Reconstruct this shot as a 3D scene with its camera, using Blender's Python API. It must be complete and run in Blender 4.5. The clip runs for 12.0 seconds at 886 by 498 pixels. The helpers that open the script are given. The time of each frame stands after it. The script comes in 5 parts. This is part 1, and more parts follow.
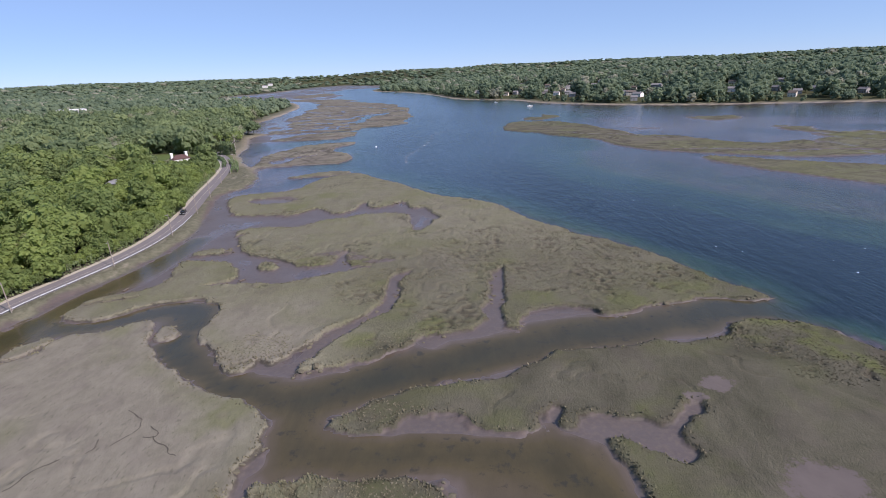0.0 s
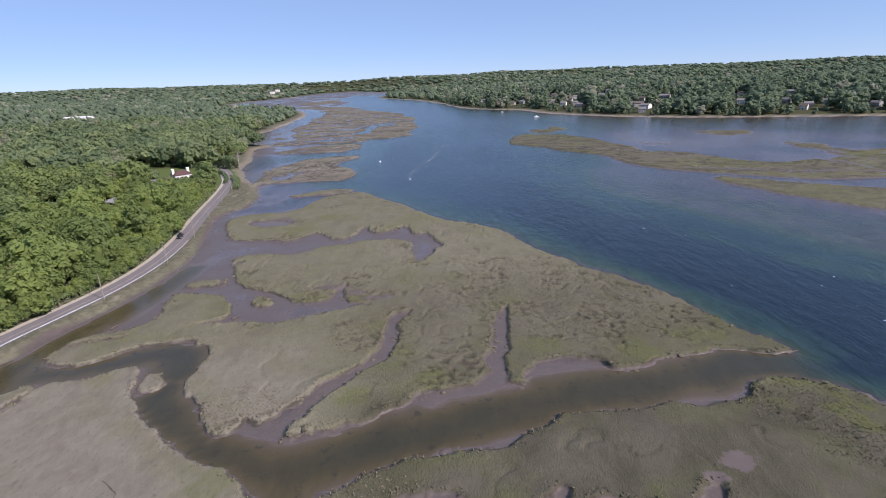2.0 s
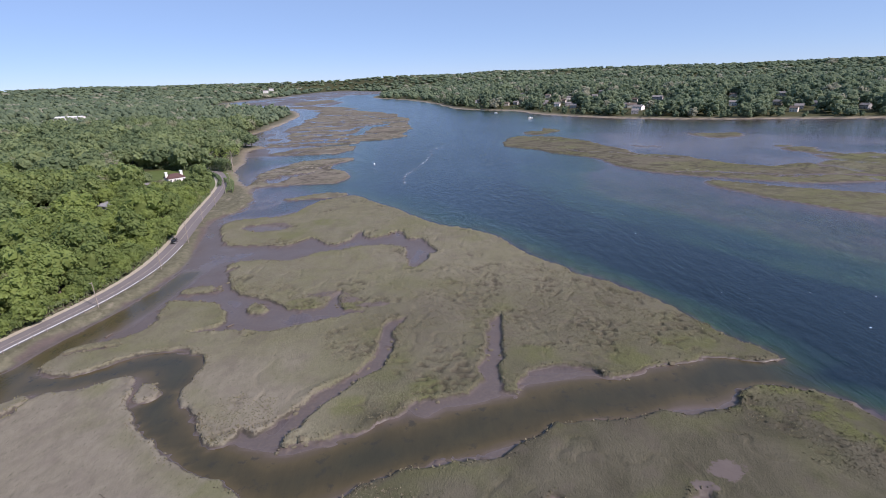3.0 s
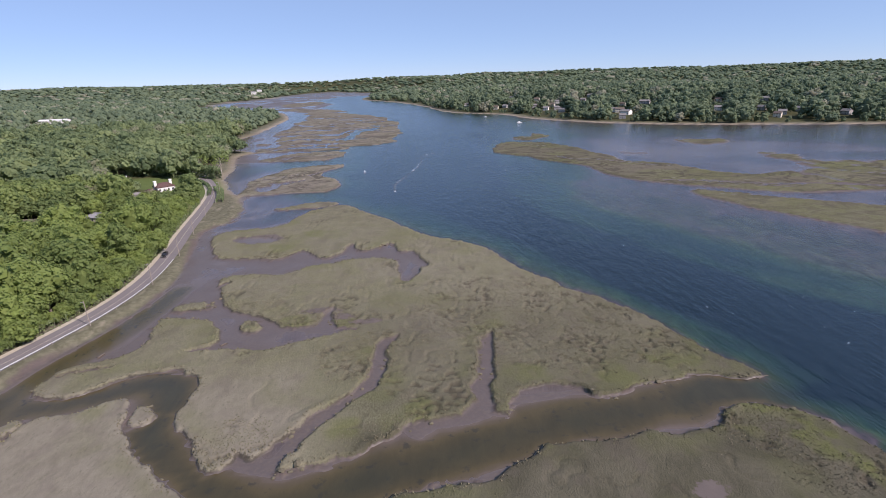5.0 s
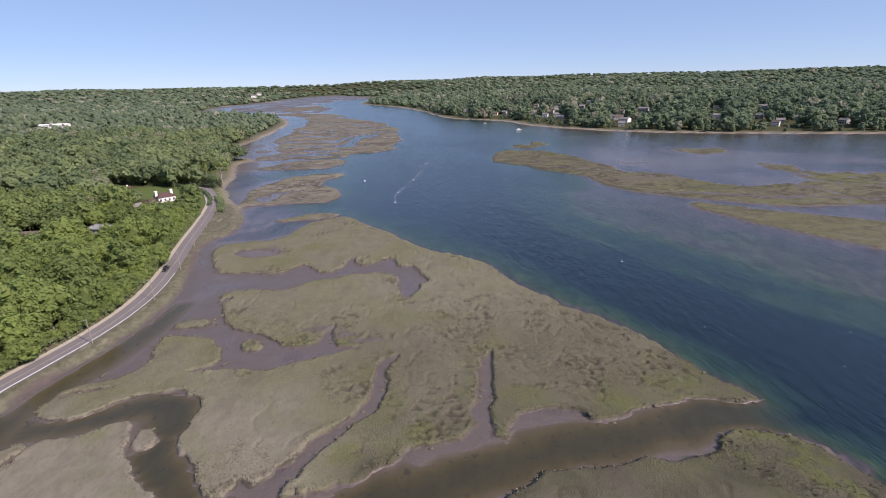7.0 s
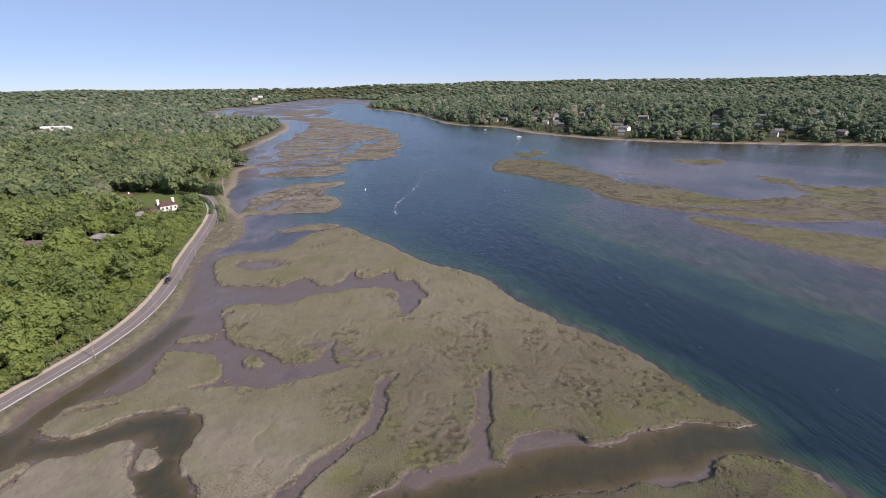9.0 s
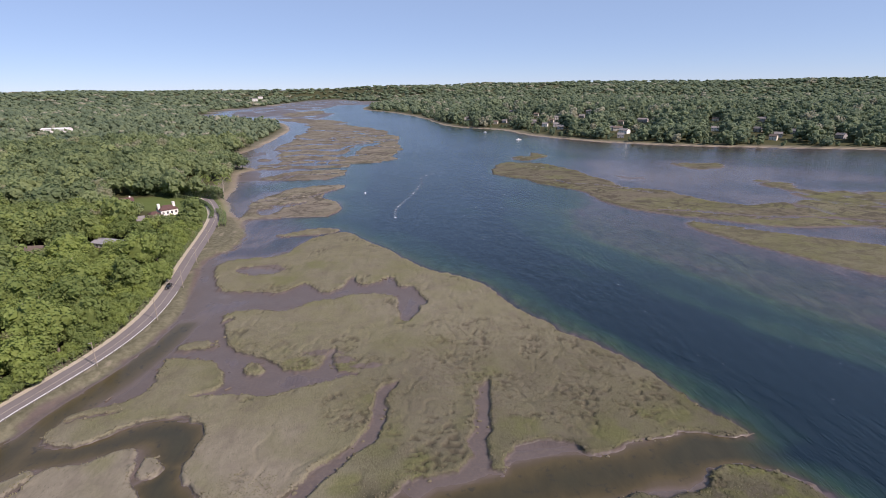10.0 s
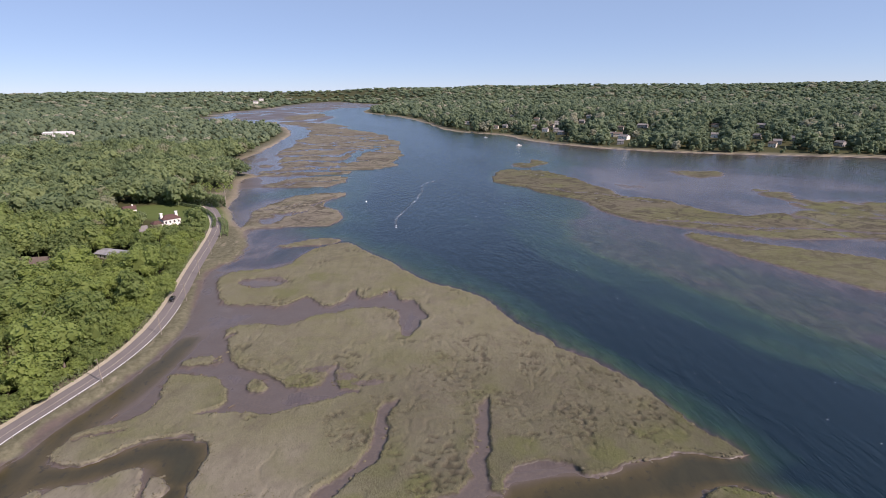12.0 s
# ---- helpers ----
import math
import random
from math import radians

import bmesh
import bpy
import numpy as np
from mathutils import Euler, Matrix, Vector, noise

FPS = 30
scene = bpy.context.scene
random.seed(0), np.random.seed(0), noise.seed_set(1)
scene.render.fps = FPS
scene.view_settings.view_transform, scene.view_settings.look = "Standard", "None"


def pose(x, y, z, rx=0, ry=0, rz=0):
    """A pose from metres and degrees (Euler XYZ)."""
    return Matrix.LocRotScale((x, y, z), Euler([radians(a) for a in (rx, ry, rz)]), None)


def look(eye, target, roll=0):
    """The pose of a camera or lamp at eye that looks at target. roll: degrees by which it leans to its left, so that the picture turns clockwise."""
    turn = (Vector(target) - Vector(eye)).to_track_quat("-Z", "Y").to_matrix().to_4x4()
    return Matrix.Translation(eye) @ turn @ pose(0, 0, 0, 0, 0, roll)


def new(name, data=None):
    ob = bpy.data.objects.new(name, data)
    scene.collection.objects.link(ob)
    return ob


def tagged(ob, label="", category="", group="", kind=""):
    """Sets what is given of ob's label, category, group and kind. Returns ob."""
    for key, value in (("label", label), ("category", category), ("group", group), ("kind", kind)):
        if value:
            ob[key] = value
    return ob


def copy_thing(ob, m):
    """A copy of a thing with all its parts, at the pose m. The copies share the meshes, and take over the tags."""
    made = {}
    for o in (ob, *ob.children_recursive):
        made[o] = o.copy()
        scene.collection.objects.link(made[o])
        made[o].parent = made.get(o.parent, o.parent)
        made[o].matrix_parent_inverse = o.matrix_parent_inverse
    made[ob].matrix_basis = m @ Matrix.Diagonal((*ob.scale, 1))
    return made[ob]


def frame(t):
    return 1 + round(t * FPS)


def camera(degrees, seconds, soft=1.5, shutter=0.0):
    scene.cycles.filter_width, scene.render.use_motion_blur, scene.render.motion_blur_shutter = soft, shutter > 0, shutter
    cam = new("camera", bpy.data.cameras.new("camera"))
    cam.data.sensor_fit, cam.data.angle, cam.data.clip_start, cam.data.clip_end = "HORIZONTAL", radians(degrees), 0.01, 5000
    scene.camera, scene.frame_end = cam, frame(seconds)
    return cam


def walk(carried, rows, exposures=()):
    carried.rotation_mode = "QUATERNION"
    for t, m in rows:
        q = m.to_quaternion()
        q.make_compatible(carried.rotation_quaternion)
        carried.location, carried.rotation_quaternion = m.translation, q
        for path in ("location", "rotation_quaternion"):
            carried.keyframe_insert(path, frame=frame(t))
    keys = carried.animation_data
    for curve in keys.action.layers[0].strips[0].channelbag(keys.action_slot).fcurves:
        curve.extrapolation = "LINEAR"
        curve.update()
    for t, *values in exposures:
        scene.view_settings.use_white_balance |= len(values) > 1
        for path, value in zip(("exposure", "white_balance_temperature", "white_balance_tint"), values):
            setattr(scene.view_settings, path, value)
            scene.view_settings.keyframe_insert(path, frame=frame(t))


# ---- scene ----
cam = camera(84.0, 12.0, soft=0.85)
PATH = [
    (0, (-0.118, 0.155, 56.518), (-0.146, 3.170, 55.443), -2.6),
    (0.5, (0.109, 3.440, 57.936), (0.086, 6.458, 56.872), -2.5),
    (1, (0.498, 6.275, 59.603), (0.474, 9.294, 58.547), -2.4),
    (1.5, (0.942, 8.581, 61.416), (0.902, 11.603, 60.368), -2.4),
    (2, (1.262, 9.554, 63.357), (1.200, 12.578, 62.315), -2.3),
    (2.5, (1.373, 9.678, 64.947), (1.310, 12.702, 63.901), -2.2),
    (3, (1.325, 9.299, 66.136), (1.301, 12.322, 65.088), -2.1),
    (5, (0.840, 8.958, 71.778), (0.883, 11.982, 70.731), -1.9),
    (5.5, (0.846, 9.168, 73.286), (0.890, 12.194, 72.245), -1.9),
    (6, (0.742, 9.392, 74.733), (0.789, 12.419, 73.694), -1.8),
    (6.5, (0.624, 9.426, 76.074), (0.674, 12.454, 75.043), -1.6),
    (7, (0.571, 9.318, 77.344), (0.622, 12.349, 76.315), -1.6),
    (9, (0.453, 8.997, 82.994), (0.510, 12.034, 81.984), -1.0),
    (9.5, (0.693, 8.726, 84.277), (0.749, 11.763, 83.270), -1.0),
    (10, (0.440, 8.672, 85.776), (0.499, 11.709, 84.771), -0.9),
    (10.5, (0.408, 8.896, 86.901), (0.467, 11.936, 85.901), -0.9),
    (11, (0.386, 8.776, 88.333), (0.443, 11.816, 87.336), -0.9),
    (11.5, (0.514, 8.346, 90.229), (0.571, 11.386, 89.230), -0.8),
    (12, (0.250, 8.219, 91.867), (0.309, 11.261, 90.872), -0.7),
]
walk(cam, [(t, look(eye, target, roll)) for t, eye, target, roll in PATH], exposures=[(0.0, 0.42, 6350.0, 27.0), (12.0, 0.44, 7100.0, 29.0)])

# ---- world and sun ----
SUN_EL, SUN_AZ = radians(40), math.atan2(0.83, -0.55)
world = bpy.data.worlds.new("sky")
scene.world = world
world.use_nodes = True
wn, wl = world.node_tree.nodes, world.node_tree.links
sky = wn.new("ShaderNodeTexSky")
sky.sky_type, sky.sun_disc = "NISHITA", False
sky.sun_elevation, sky.sun_rotation = SUN_EL, SUN_AZ
sky.altitude, sky.air_density, sky.dust_density, sky.ozone_density = 50, 0.6, 0.0, 6.0
haze = wn.new("ShaderNodeMix")
haze.data_type = "RGBA"
haze.inputs[0].default_value = 0.6
haze.inputs[7].default_value = (2.6, 4.2, 6.05, 1)
wl.new(sky.outputs[0], haze.inputs[6])
wl.new(haze.outputs[2], wn["Background"].inputs[0])
wn["Background"].inputs[1].default_value = 0.100
sun = new("sun", bpy.data.lights.new("sun", "SUN"))
sun.data.energy, sun.data.angle, sun.data.color = 4.7, radians(0.6), (1.0, 0.95, 0.87)
sun.matrix_world = look((0, 0, 0), (-0.83 * math.cos(SUN_EL), 0.55 * math.cos(SUN_EL), -math.sin(SUN_EL)))

# ---- small numpy tools ----


def vnoise(x, y, seed=0.0):
    """Smooth value noise, -1 to 1."""
    xi, yi = np.floor(x), np.floor(y)
    fx, fy = x - xi, y - yi
    fx, fy = fx * fx * (3 - 2 * fx), fy * fy * (3 - 2 * fy)

    def h(a, b):
        v = np.sin(a * 127.1 + b * 311.7 + seed * 74.7) * 43758.5453
        return (v - np.floor(v)) * 2 - 1
    top = h(xi, yi) * (1 - fx) + h(xi + 1, yi) * fx
    low = h(xi, yi + 1) * (1 - fx) + h(xi + 1, yi + 1) * fx
    return top * (1 - fy) + low * fy


def fbm(x, y, size, octaves=3, seed=0.0):
    out, amp = 0.0, 1.0
    for k in range(octaves):
        out = out + amp * vnoise(x / size + 13.7 * k, y / size - 7.3 * k, seed + k)
        size, amp = size * 0.48, amp * 0.5
    return out


def smooth(a, b, v):
    k = np.clip((v - a) / (b - a), 0, 1)
    return k * k * (3 - 2 * k)


def chaikin(points, rounds=1, closed=True):
    p = np.array(points, float)
    for _ in range(rounds):
        q = np.roll(p, -1, 0) if closed else p[1:]
        o = p if closed else p[:-1]
        r = np.empty((len(o) * 2, 2))
        r[0::2], r[1::2] = o * 0.75 + q * 0.25, o * 0.25 + q * 0.75
        p = r if closed else np.vstack([p[:1], r, p[-1:]])
    return p


def line_dist(x, y, pts, widths=None):
    """Distance to an open line; with widths also the width at the nearest place."""
    best, wide = np.full(x.shape, 1e9), np.zeros(x.shape)
    for k in range(len(pts) - 1):
        (ax, ay), (bx, by) = pts[k], pts[k + 1]
        dx, dy = bx - ax, by - ay
        s = np.clip(((x - ax) * dx + (y - ay) * dy) / (dx * dx + dy * dy + 1e-9), 0, 1)
        d = np.hypot(x - ax - s * dx, y - ay - s * dy)
        if widths is not None:
            wide = np.where(d < best, widths[k] * (1 - s) + widths[k + 1] * s, wide)
        best = np.minimum(best, d)
    return (best, wide) if widths is not None else best


def near_line(x, y, pts, margin):
    """Distance to an open line, worked out near it alone; further off it is the margin."""
    pts = np.asarray(pts, float)
    lo, hi = pts.min(0) - margin, pts.max(0) + margin
    out = np.full(x.shape, float(margin))
    k = np.nonzero((x > lo[0]) & (x < hi[0]) & (y > lo[1]) & (y < hi[1]))[0]
    if len(k):
        out[k] = np.minimum(line_dist(x[k], y[k], pts), margin)
    return out


def inside(x, y, pts, margin=40.0):
    """Signed distance to a closed outline, positive inside; far outside it is -margin."""
    out = np.full(x.shape, -margin)
    lo, hi = pts.min(0) - margin, pts.max(0) + margin
    near = (x > lo[0]) & (x < hi[0]) & (y > lo[1]) & (y < hi[1])
    px, py = x[near], y[near]
    odd = np.zeros(px.shape, bool)
    best = np.full(px.shape, 1e9)
    for (ax, ay), (bx, by) in zip(pts, np.roll(pts, -1, 0)):
        dx, dy = bx - ax, by - ay
        s = np.clip(((px - ax) * dx + (py - ay) * dy) / (dx * dx + dy * dy + 1e-9), 0, 1)
        best = np.minimum(best, (px - ax - s * dx) ** 2 + (py - ay - s * dy) ** 2)
        if ay != by:
            odd ^= ((ay > py) != (by > py)) & (px < dx * (py - ay) / dy + ax)
    best = np.sqrt(best)
    out[near] = np.where(odd, best, -best)
    return out


def mesh_of(name, verts, faces, smooth_faces=True, attrs=()):
    """A mesh from arrays: verts n x 3, faces m x 3 or m x 4."""
    verts, faces = np.asarray(verts, np.float32), np.asarray(faces, np.int32)
    me = bpy.data.meshes.new(name)
    n, k = faces.shape
    me.vertices.add(len(verts))
    me.vertices.foreach_set("co", verts.ravel())
    me.loops.add(n * k)
    me.loops.foreach_set("vertex_index", faces.ravel())
    me.polygons.add(n)
    me.polygons.foreach_set("loop_start", np.arange(n, dtype=np.int32) * k)
    me.polygons.foreach_set("use_smooth", np.full(n, smooth_faces))
    for label, values in attrs:
        me.attributes.new(label, "FLOAT", "POINT").data.foreach_set("value", np.asarray(values, np.float32).ravel())
    me.update(calc_edges=True)
    return me


# ---- the plan: shores, islands and creeks, in metres ----
MARSH_RIVER = [(80, 110.6), (78, 115), (73.5, 121), (70.5, 130), (68.5, 138.5), (63, 147.5), (57, 157), (47.5, 167), (38, 182), (31, 193.5),
               (26, 211), (14, 224.5), (0.5, 232), (-14, 248.5), (-24.5, 269.5), (-43, 287.5), (-52, 305)]
MARSH_NORTH = [(-62.5, 303), (-67, 299), (-76, 287.5), (-78, 269.5), (-84.5, 258), (-99.5, 259), (-110.5, 252), (-108, 238), (-99.5, 220), (-93, 212),
               (-80.5, 212), (-67.5, 209.5), (-64.5, 217), (-58.5, 222), (-51.5, 211.5), (-45, 209.5), (-40.5, 217), (-39, 230.5), (-35, 217), (-27, 218),
               (-19, 231), (-16.5, 214), (-9.5, 215.5), (-7.5, 206.5), (-0.5, 196), (-6.5, 192.5), (-7.5, 182), (-12.5, 178.5), (-15, 188), (-15, 200),
               (-19.5, 206), (-32, 207), (-41.5, 204), (-50.5, 200), (-56.5, 193), (-62, 190), (-70, 193.5), (-75.5, 193.5)]
MARSH_WEST = [(-80.5, 191), (-84.5, 186), (-78, 172.5), (-72.5, 165), (-66.5, 158.5), (-58, 156), (-51.5, 152.5), (-48.5, 146), (-41, 146), (-37, 149),
              (-36.5, 154), (-34, 163), (-33, 146), (-27.5, 146), (-22, 143.5), (-29, 142), (-35, 139), (-43, 136.5), (-46, 134), (-52.5, 134),
              (-59, 133.5), (-66, 134), (-71.5, 133.5), (-73.5, 134), (-67, 135.5), (-64, 138.5), (-66, 143.5), (-69.5, 150), (-74, 153), (-89, 156.5),
              (-89, 153.5), (-88, 147.5), (-87, 140), (-87.5, 134.5), (-91.5, 132), (-95, 130), (-100, 127.5), (-102.5, 121.5), (-102, 115.5)]
MARSH_BEND = [(-96.5, 113), (-88.5, 116), (-84, 121.5), (-78, 125), (-66.5, 123.5), (-61, 118.5), (-59.5, 112.5), (-61, 104.5), (-58.5, 100), (-54, 97.5),
              (-49.5, 91.5), (-46, 87), (-43.5, 88), (-43, 92), (-39.5, 90), (-36.5, 91.5), (-34, 97), (-29, 103), (-23.5, 108), (-18.5, 114), (-17.5, 128),
              (-17.5, 136), (-9.5, 140.5), (-13, 133.5), (-13.5, 118.5), (-15.5, 112), (-21.5, 105), (-26, 100), (-30, 94.5), (-28, 92), (-31, 90)]
MARSH_CREEK = [(-32, 85.5), (-28, 87.5), (-21.5, 88), (-12.5, 93), (-7.5, 97.5), (-2.5, 100.5), (7, 102), (10, 117.5), (13.5, 139), (17.5, 140), (14, 114),
               (11.5, 103.5), (16.5, 102), (14.5, 106), (23, 110), (28.5, 111), (35.5, 110.5), (35.5, 105.5), (41.5, 107), (49.5, 110.5), (57, 111.5),
               (66.5, 113), (74.5, 110.3)]
SOUTH_WEST = [(-98.5, 92.5), (-94, 97), (-94, 105.5), (-83, 107.5), (-78.5, 113), (-74, 112), (-73, 106.5), (-70.5, 101), (-67, 96), (-59.5, 89), (-51.5, 82.5),
              (-43.5, 79), (-37, 76.5), (-33.5, 72), (-32.5, 67), (-31.5, 63), (-33.5, 61), (-34, 56.5), (-35, 50), (-38, 20), (-112, 10), (-110, 60), (-103, 80)]
SOUTH_MID_N = [(-21.5, 68.5), (-20.5, 71.5), (-16, 75), (-11, 78), (-5.5, 79.5), (0, 79.5), (5, 81.5), (10.5, 82), (16, 85.5), (21.5, 90.5), (26.5, 91.5),
               (36, 91.5), (42, 92.5), (44, 94), (48.5, 92.5), (57, 93.5), (62, 95), (62, 98.5), (68.5, 101.5), (72.5, 100), (80, 96), (84, 89), (86, 84), (92, 72), (100, 40), (28, 30)]
SOUTH_MID_S = [(25.5, 52.5), (26.5, 55.5), (25, 58), (25, 61), (25.5, 64), (27.5, 64.5), (30, 62), (32.5, 61), (33, 58.5), (36, 59), (37.5, 61), (36.5, 63.5),
               (36.5, 65.5), (40, 68), (42, 67.5), (43.5, 72), (41.5, 73), (38, 69.5), (33.5, 67), (30, 69), (26.5, 70), (22.5, 69), (20, 66), (18, 67.5),
               (19.5, 70.5), (17.5, 72), (15, 70), (15, 66.5), (8.5, 66.5), (4, 67), (-0.5, 71), (-3.5, 72), (-4.5, 70.5), (-8.5, 71), (-11, 67.5), (-16, 67.5)]
ISLANDS = {
    "main": MARSH_RIVER + MARSH_NORTH + MARSH_WEST + MARSH_BEND + MARSH_CREEK,
    "south_west": SOUTH_WEST,
    "south_mid": SOUTH_MID_N + SOUTH_MID_S,
    "south": [(-31, 50), (-31, 59), (-26, 57), (-23, 58.5), (-17.5, 57.5), (-11, 58.5), (-6, 57), (-2.5, 55.5), (-1, 50), (-4, 30), (-28, 30)],
    "sliver": [(-101, 94), (-102, 100), (-99, 103.5), (-96.5, 107), (-94, 104.5), (-95, 101), (-97.5, 95.5)],
    "stub": [(-72, 109.5), (-67.5, 108.5), (-65, 104), (-66.5, 101.5), (-69, 102)],
    "pond_islet": [(-62.5, 149), (-60.5, 152.5), (-55.5, 151), (-54, 145.5), (-57.5, 144)],
    "west_islet": [(-91.5, 162), (-86, 168), (-79.5, 169.5), (-75.5, 164.5), (-83, 161)],
    "strip": [(-98, 298.5), (-88, 307), (-75.5, 315), (-60, 313), (-59, 306), (-79, 299)],
    "hook": [(-131, 333), (-129, 343), (-114, 346), (-74, 342), (-67, 359), (-73, 394), (-87, 407), (-104, 402), (-112, 382), (-111.5, 357), (-125, 353),
             (-137, 384), (-130, 398), (-105, 406), (-100, 425), (-75, 449), (-102, 456), (-125, 445), (-133, 423), (-147, 407), (-138, 375)],
    "bar": [(-173, 503), (-167, 518), (-150, 540), (-127, 548), (-91, 552), (-85, 534), (-93, 496), (-112, 478), (-148, 492)],
    "upper": [(-200, 574), (-179, 600), (-140, 609), (-77, 594), (-56, 601), (-43, 730), (-56, 884), (-98, 1054), (-147, 1160), (-228, 1257), (-321, 1329),
              (-268, 1107), (-250, 960), (-245, 848), (-222, 751), (-212, 690), (-186, 627)],
    "far_bar": [(-538, 1861), (-493, 2010), (-431, 2085), (-375, 1859), (-390, 1660), (-459, 1645)],
    "thin_bar": [(-199, 564), (-188, 586), (-136, 590), (-93, 590), (-100, 570), (-143, 563), (-172, 554)],
    "hook_fill": [(-141, 376), (-146, 410), (-132, 435), (-121, 451), (-106, 452), (-88, 441), (-93, 415), (-82, 406), (-104, 396), (-118, 384), (-124, 368)],
    "head_flat": [(-500, 1480), (-470, 1545), (-364, 1370), (-284, 1280), (-190, 1300), (-260, 1400), (-340, 1480), (-412, 1540)],
    "speck": [(-223, 635), (-225, 665), (-208, 653), (-205, 629)],
    "east": [(66, 531), (79, 579), (110, 585), (145, 542), (149, 491), (161, 475), (165, 428), (185, 417), (199, 394), (216, 359), (235, 350), (263, 360),
             (265, 342), (288, 382), (295, 413), (298, 432), (317, 430), (308, 390), (337, 392), (327, 369), (355, 391), (430, 380), (430, 262),
             (275, 288), (255, 292), (221, 294), (197, 312), (167, 328), (152, 339), (133, 365), (125, 410), (115, 427), (83, 467), (67, 514)],
    "east_low": [(162, 314), (177, 310), (194, 296), (210, 278), (234, 266), (247, 256), (330, 240), (330, 170), (207, 211), (200, 225), (193, 233), (187, 246),
                 (175, 265), (171, 280), (164, 292)],
    "east_spit": [(95, 599), (120, 639), (148, 668), (144, 636), (121, 610)],
    "east_bar": [(263, 553), (295, 554), (328, 555), (323, 536), (288, 501), (277, 508)],
    "east_sliver": [(289, 450), (304, 441), (293, 432)],
}
# creeks and drains cut into the islands: line and half width
DRAINS = [([(170, 351), (186, 342), (204, 332), (219, 326)], 1.0), ([(240, 356), (258, 362), (264, 352), (260, 336)], 1.2), ([(272, 346), (270, 327), (265, 307), (260, 292), (278, 291)], 1.6),
          ([(303, 406), (290, 378), (271, 358), (264, 338)], 1.5), ([(189, 326), (210, 321), (230, 312)], 0.9), ([(173, 302), (187, 297), (202, 291), (232, 289)], 0.9), ([(327, 392), (324, 376), (327, 364), (317, 338)], 1.8),
          ([(-233, 790), (-186, 814), (-152, 826), (-120, 863), (-51, 872)], 4.5), ([(-217, 723), (-183, 744), (-150, 728), (-131, 732), (-122, 784), (-104, 812)], 6), ([(-202, 681), (-171, 678), (-131, 668)], 4),
          ([(-182, 624), (-145, 630), (-110, 631)], 3.5), ([(-244, 936), (-211, 893), (-159, 868)], 6), ([(-259, 1102), (-192, 1052), (-134, 1056)], 7), ([(-109, 783), (-81, 765), (-55, 762)], 4),
          ([(-102, 415), (-92, 432), (-73, 445)], 2.2), ([(-125, 382), (-114, 374), (-101, 391)], 2.5), ([(-142, 398), (-129, 409), (-113, 420)], 1.8),
          ([(-232, 786), (-190, 833), (-148, 805), (-116, 832), (-71, 860), (-30, 856)], 5), ([(-118, 680), (-106, 757), (-90, 813)], 10),
          ([(-205, 672), (-173, 686), (-124, 670), (-95, 676)], 5), ([(-240, 900), (-190, 905), (-130, 935), (-90, 940)], 4), ([(-215, 745), (-170, 738), (-130, 745)], 5),
          ([(-260, 1010), (-200, 1000), (-120, 1010)], 5), ([(-195, 600), (-150, 640), (-100, 640)], 4), ([(-150, 515), (-120, 510), (-95, 522)], 3),
          ([(160, 345), (190, 336), (230, 318), (300, 300)], 2.2), ([(120, 470), (150, 440), (180, 400)], 2), ([(300, 400), (290, 370), (310, 340), (350, 320)], 2.2),
          ([(-100, 123), (-95, 126), (-89, 127.5)], 0.8), ([(-80, 185), (-84, 178), (-78, 165)], 1.0)]
# wet bare mud inside the marsh
MUD_PATCHES = [([(-8.5, 71.5), (-3, 72.5), (1.5, 70.5), (3, 67), (-10, 66.5)]),
               ([(-95, 235), (-84, 232), (-72, 236), (-84, 246), (-100, 244)])]
# soft-edged bare patches in the grass: centre, half sizes
BARE_SPOTS = [(47.5, 76.5, 3.6, 2.4), (43, 73.5, 2.6, 1.6), (51, 53, 4.6, 4.0), (-84, 240, 9, 5), (-38, 157, 6, 2.2), (-30, 152, 4, 2), (-22, 148, 5, 1.6), (-93, 208, 5, 2)]
# stretches of rough, hummocky marsh: centre, half sizes
ROUGH_SPOTS = [(68, 92, 11, 8), (76, 80, 10, 6), (88, 68, 10, 7), (24, 150, 34, 26), (48, 128, 26, 12), (-20, 128, 12, 12), (-42, 95, 8, 8), (-12, 72, 7, 4), (-15, 55, 18, 4), (-44, 150, 14, 9),
               (-62, 162, 14, 6), (-70, 215, 10, 5), (-24, 212, 12, 4), (-2, 95, 14, 6), (-30, 150, 12, 5)]
# bare mud arms and aprons: line and half width
MUD_ARMS = [([(12, 101), (12.5, 118), (15.5, 141)], 4.0), ([(-31, 88), (-24, 104), (-16, 114), (-15.5, 128), (-10, 142)], 4.0), ([(19, 71), (24, 66.5), (33, 64), (38, 62), (40, 70), (43, 74)], 3.4),
            ([(16, 105), (30, 107.5), (44, 106)], 1.8), ([(-3, 97), (6, 100)], 4.0), ([(50, 95.5), (58, 95), (62, 97)], 3.5), ([(-44, 90), (-38, 88), (-36, 84)], 3.5),
            ([(3, 83), (14, 85.5)], 1.8), ([(-10, 70), (-3, 69.5), (3, 69)], 2.5), ([(60, 101.5), (75, 101.5), (88, 89)], 2.0), ([(-33, 62), (-38, 58), (-36, 50)], 2.5)]
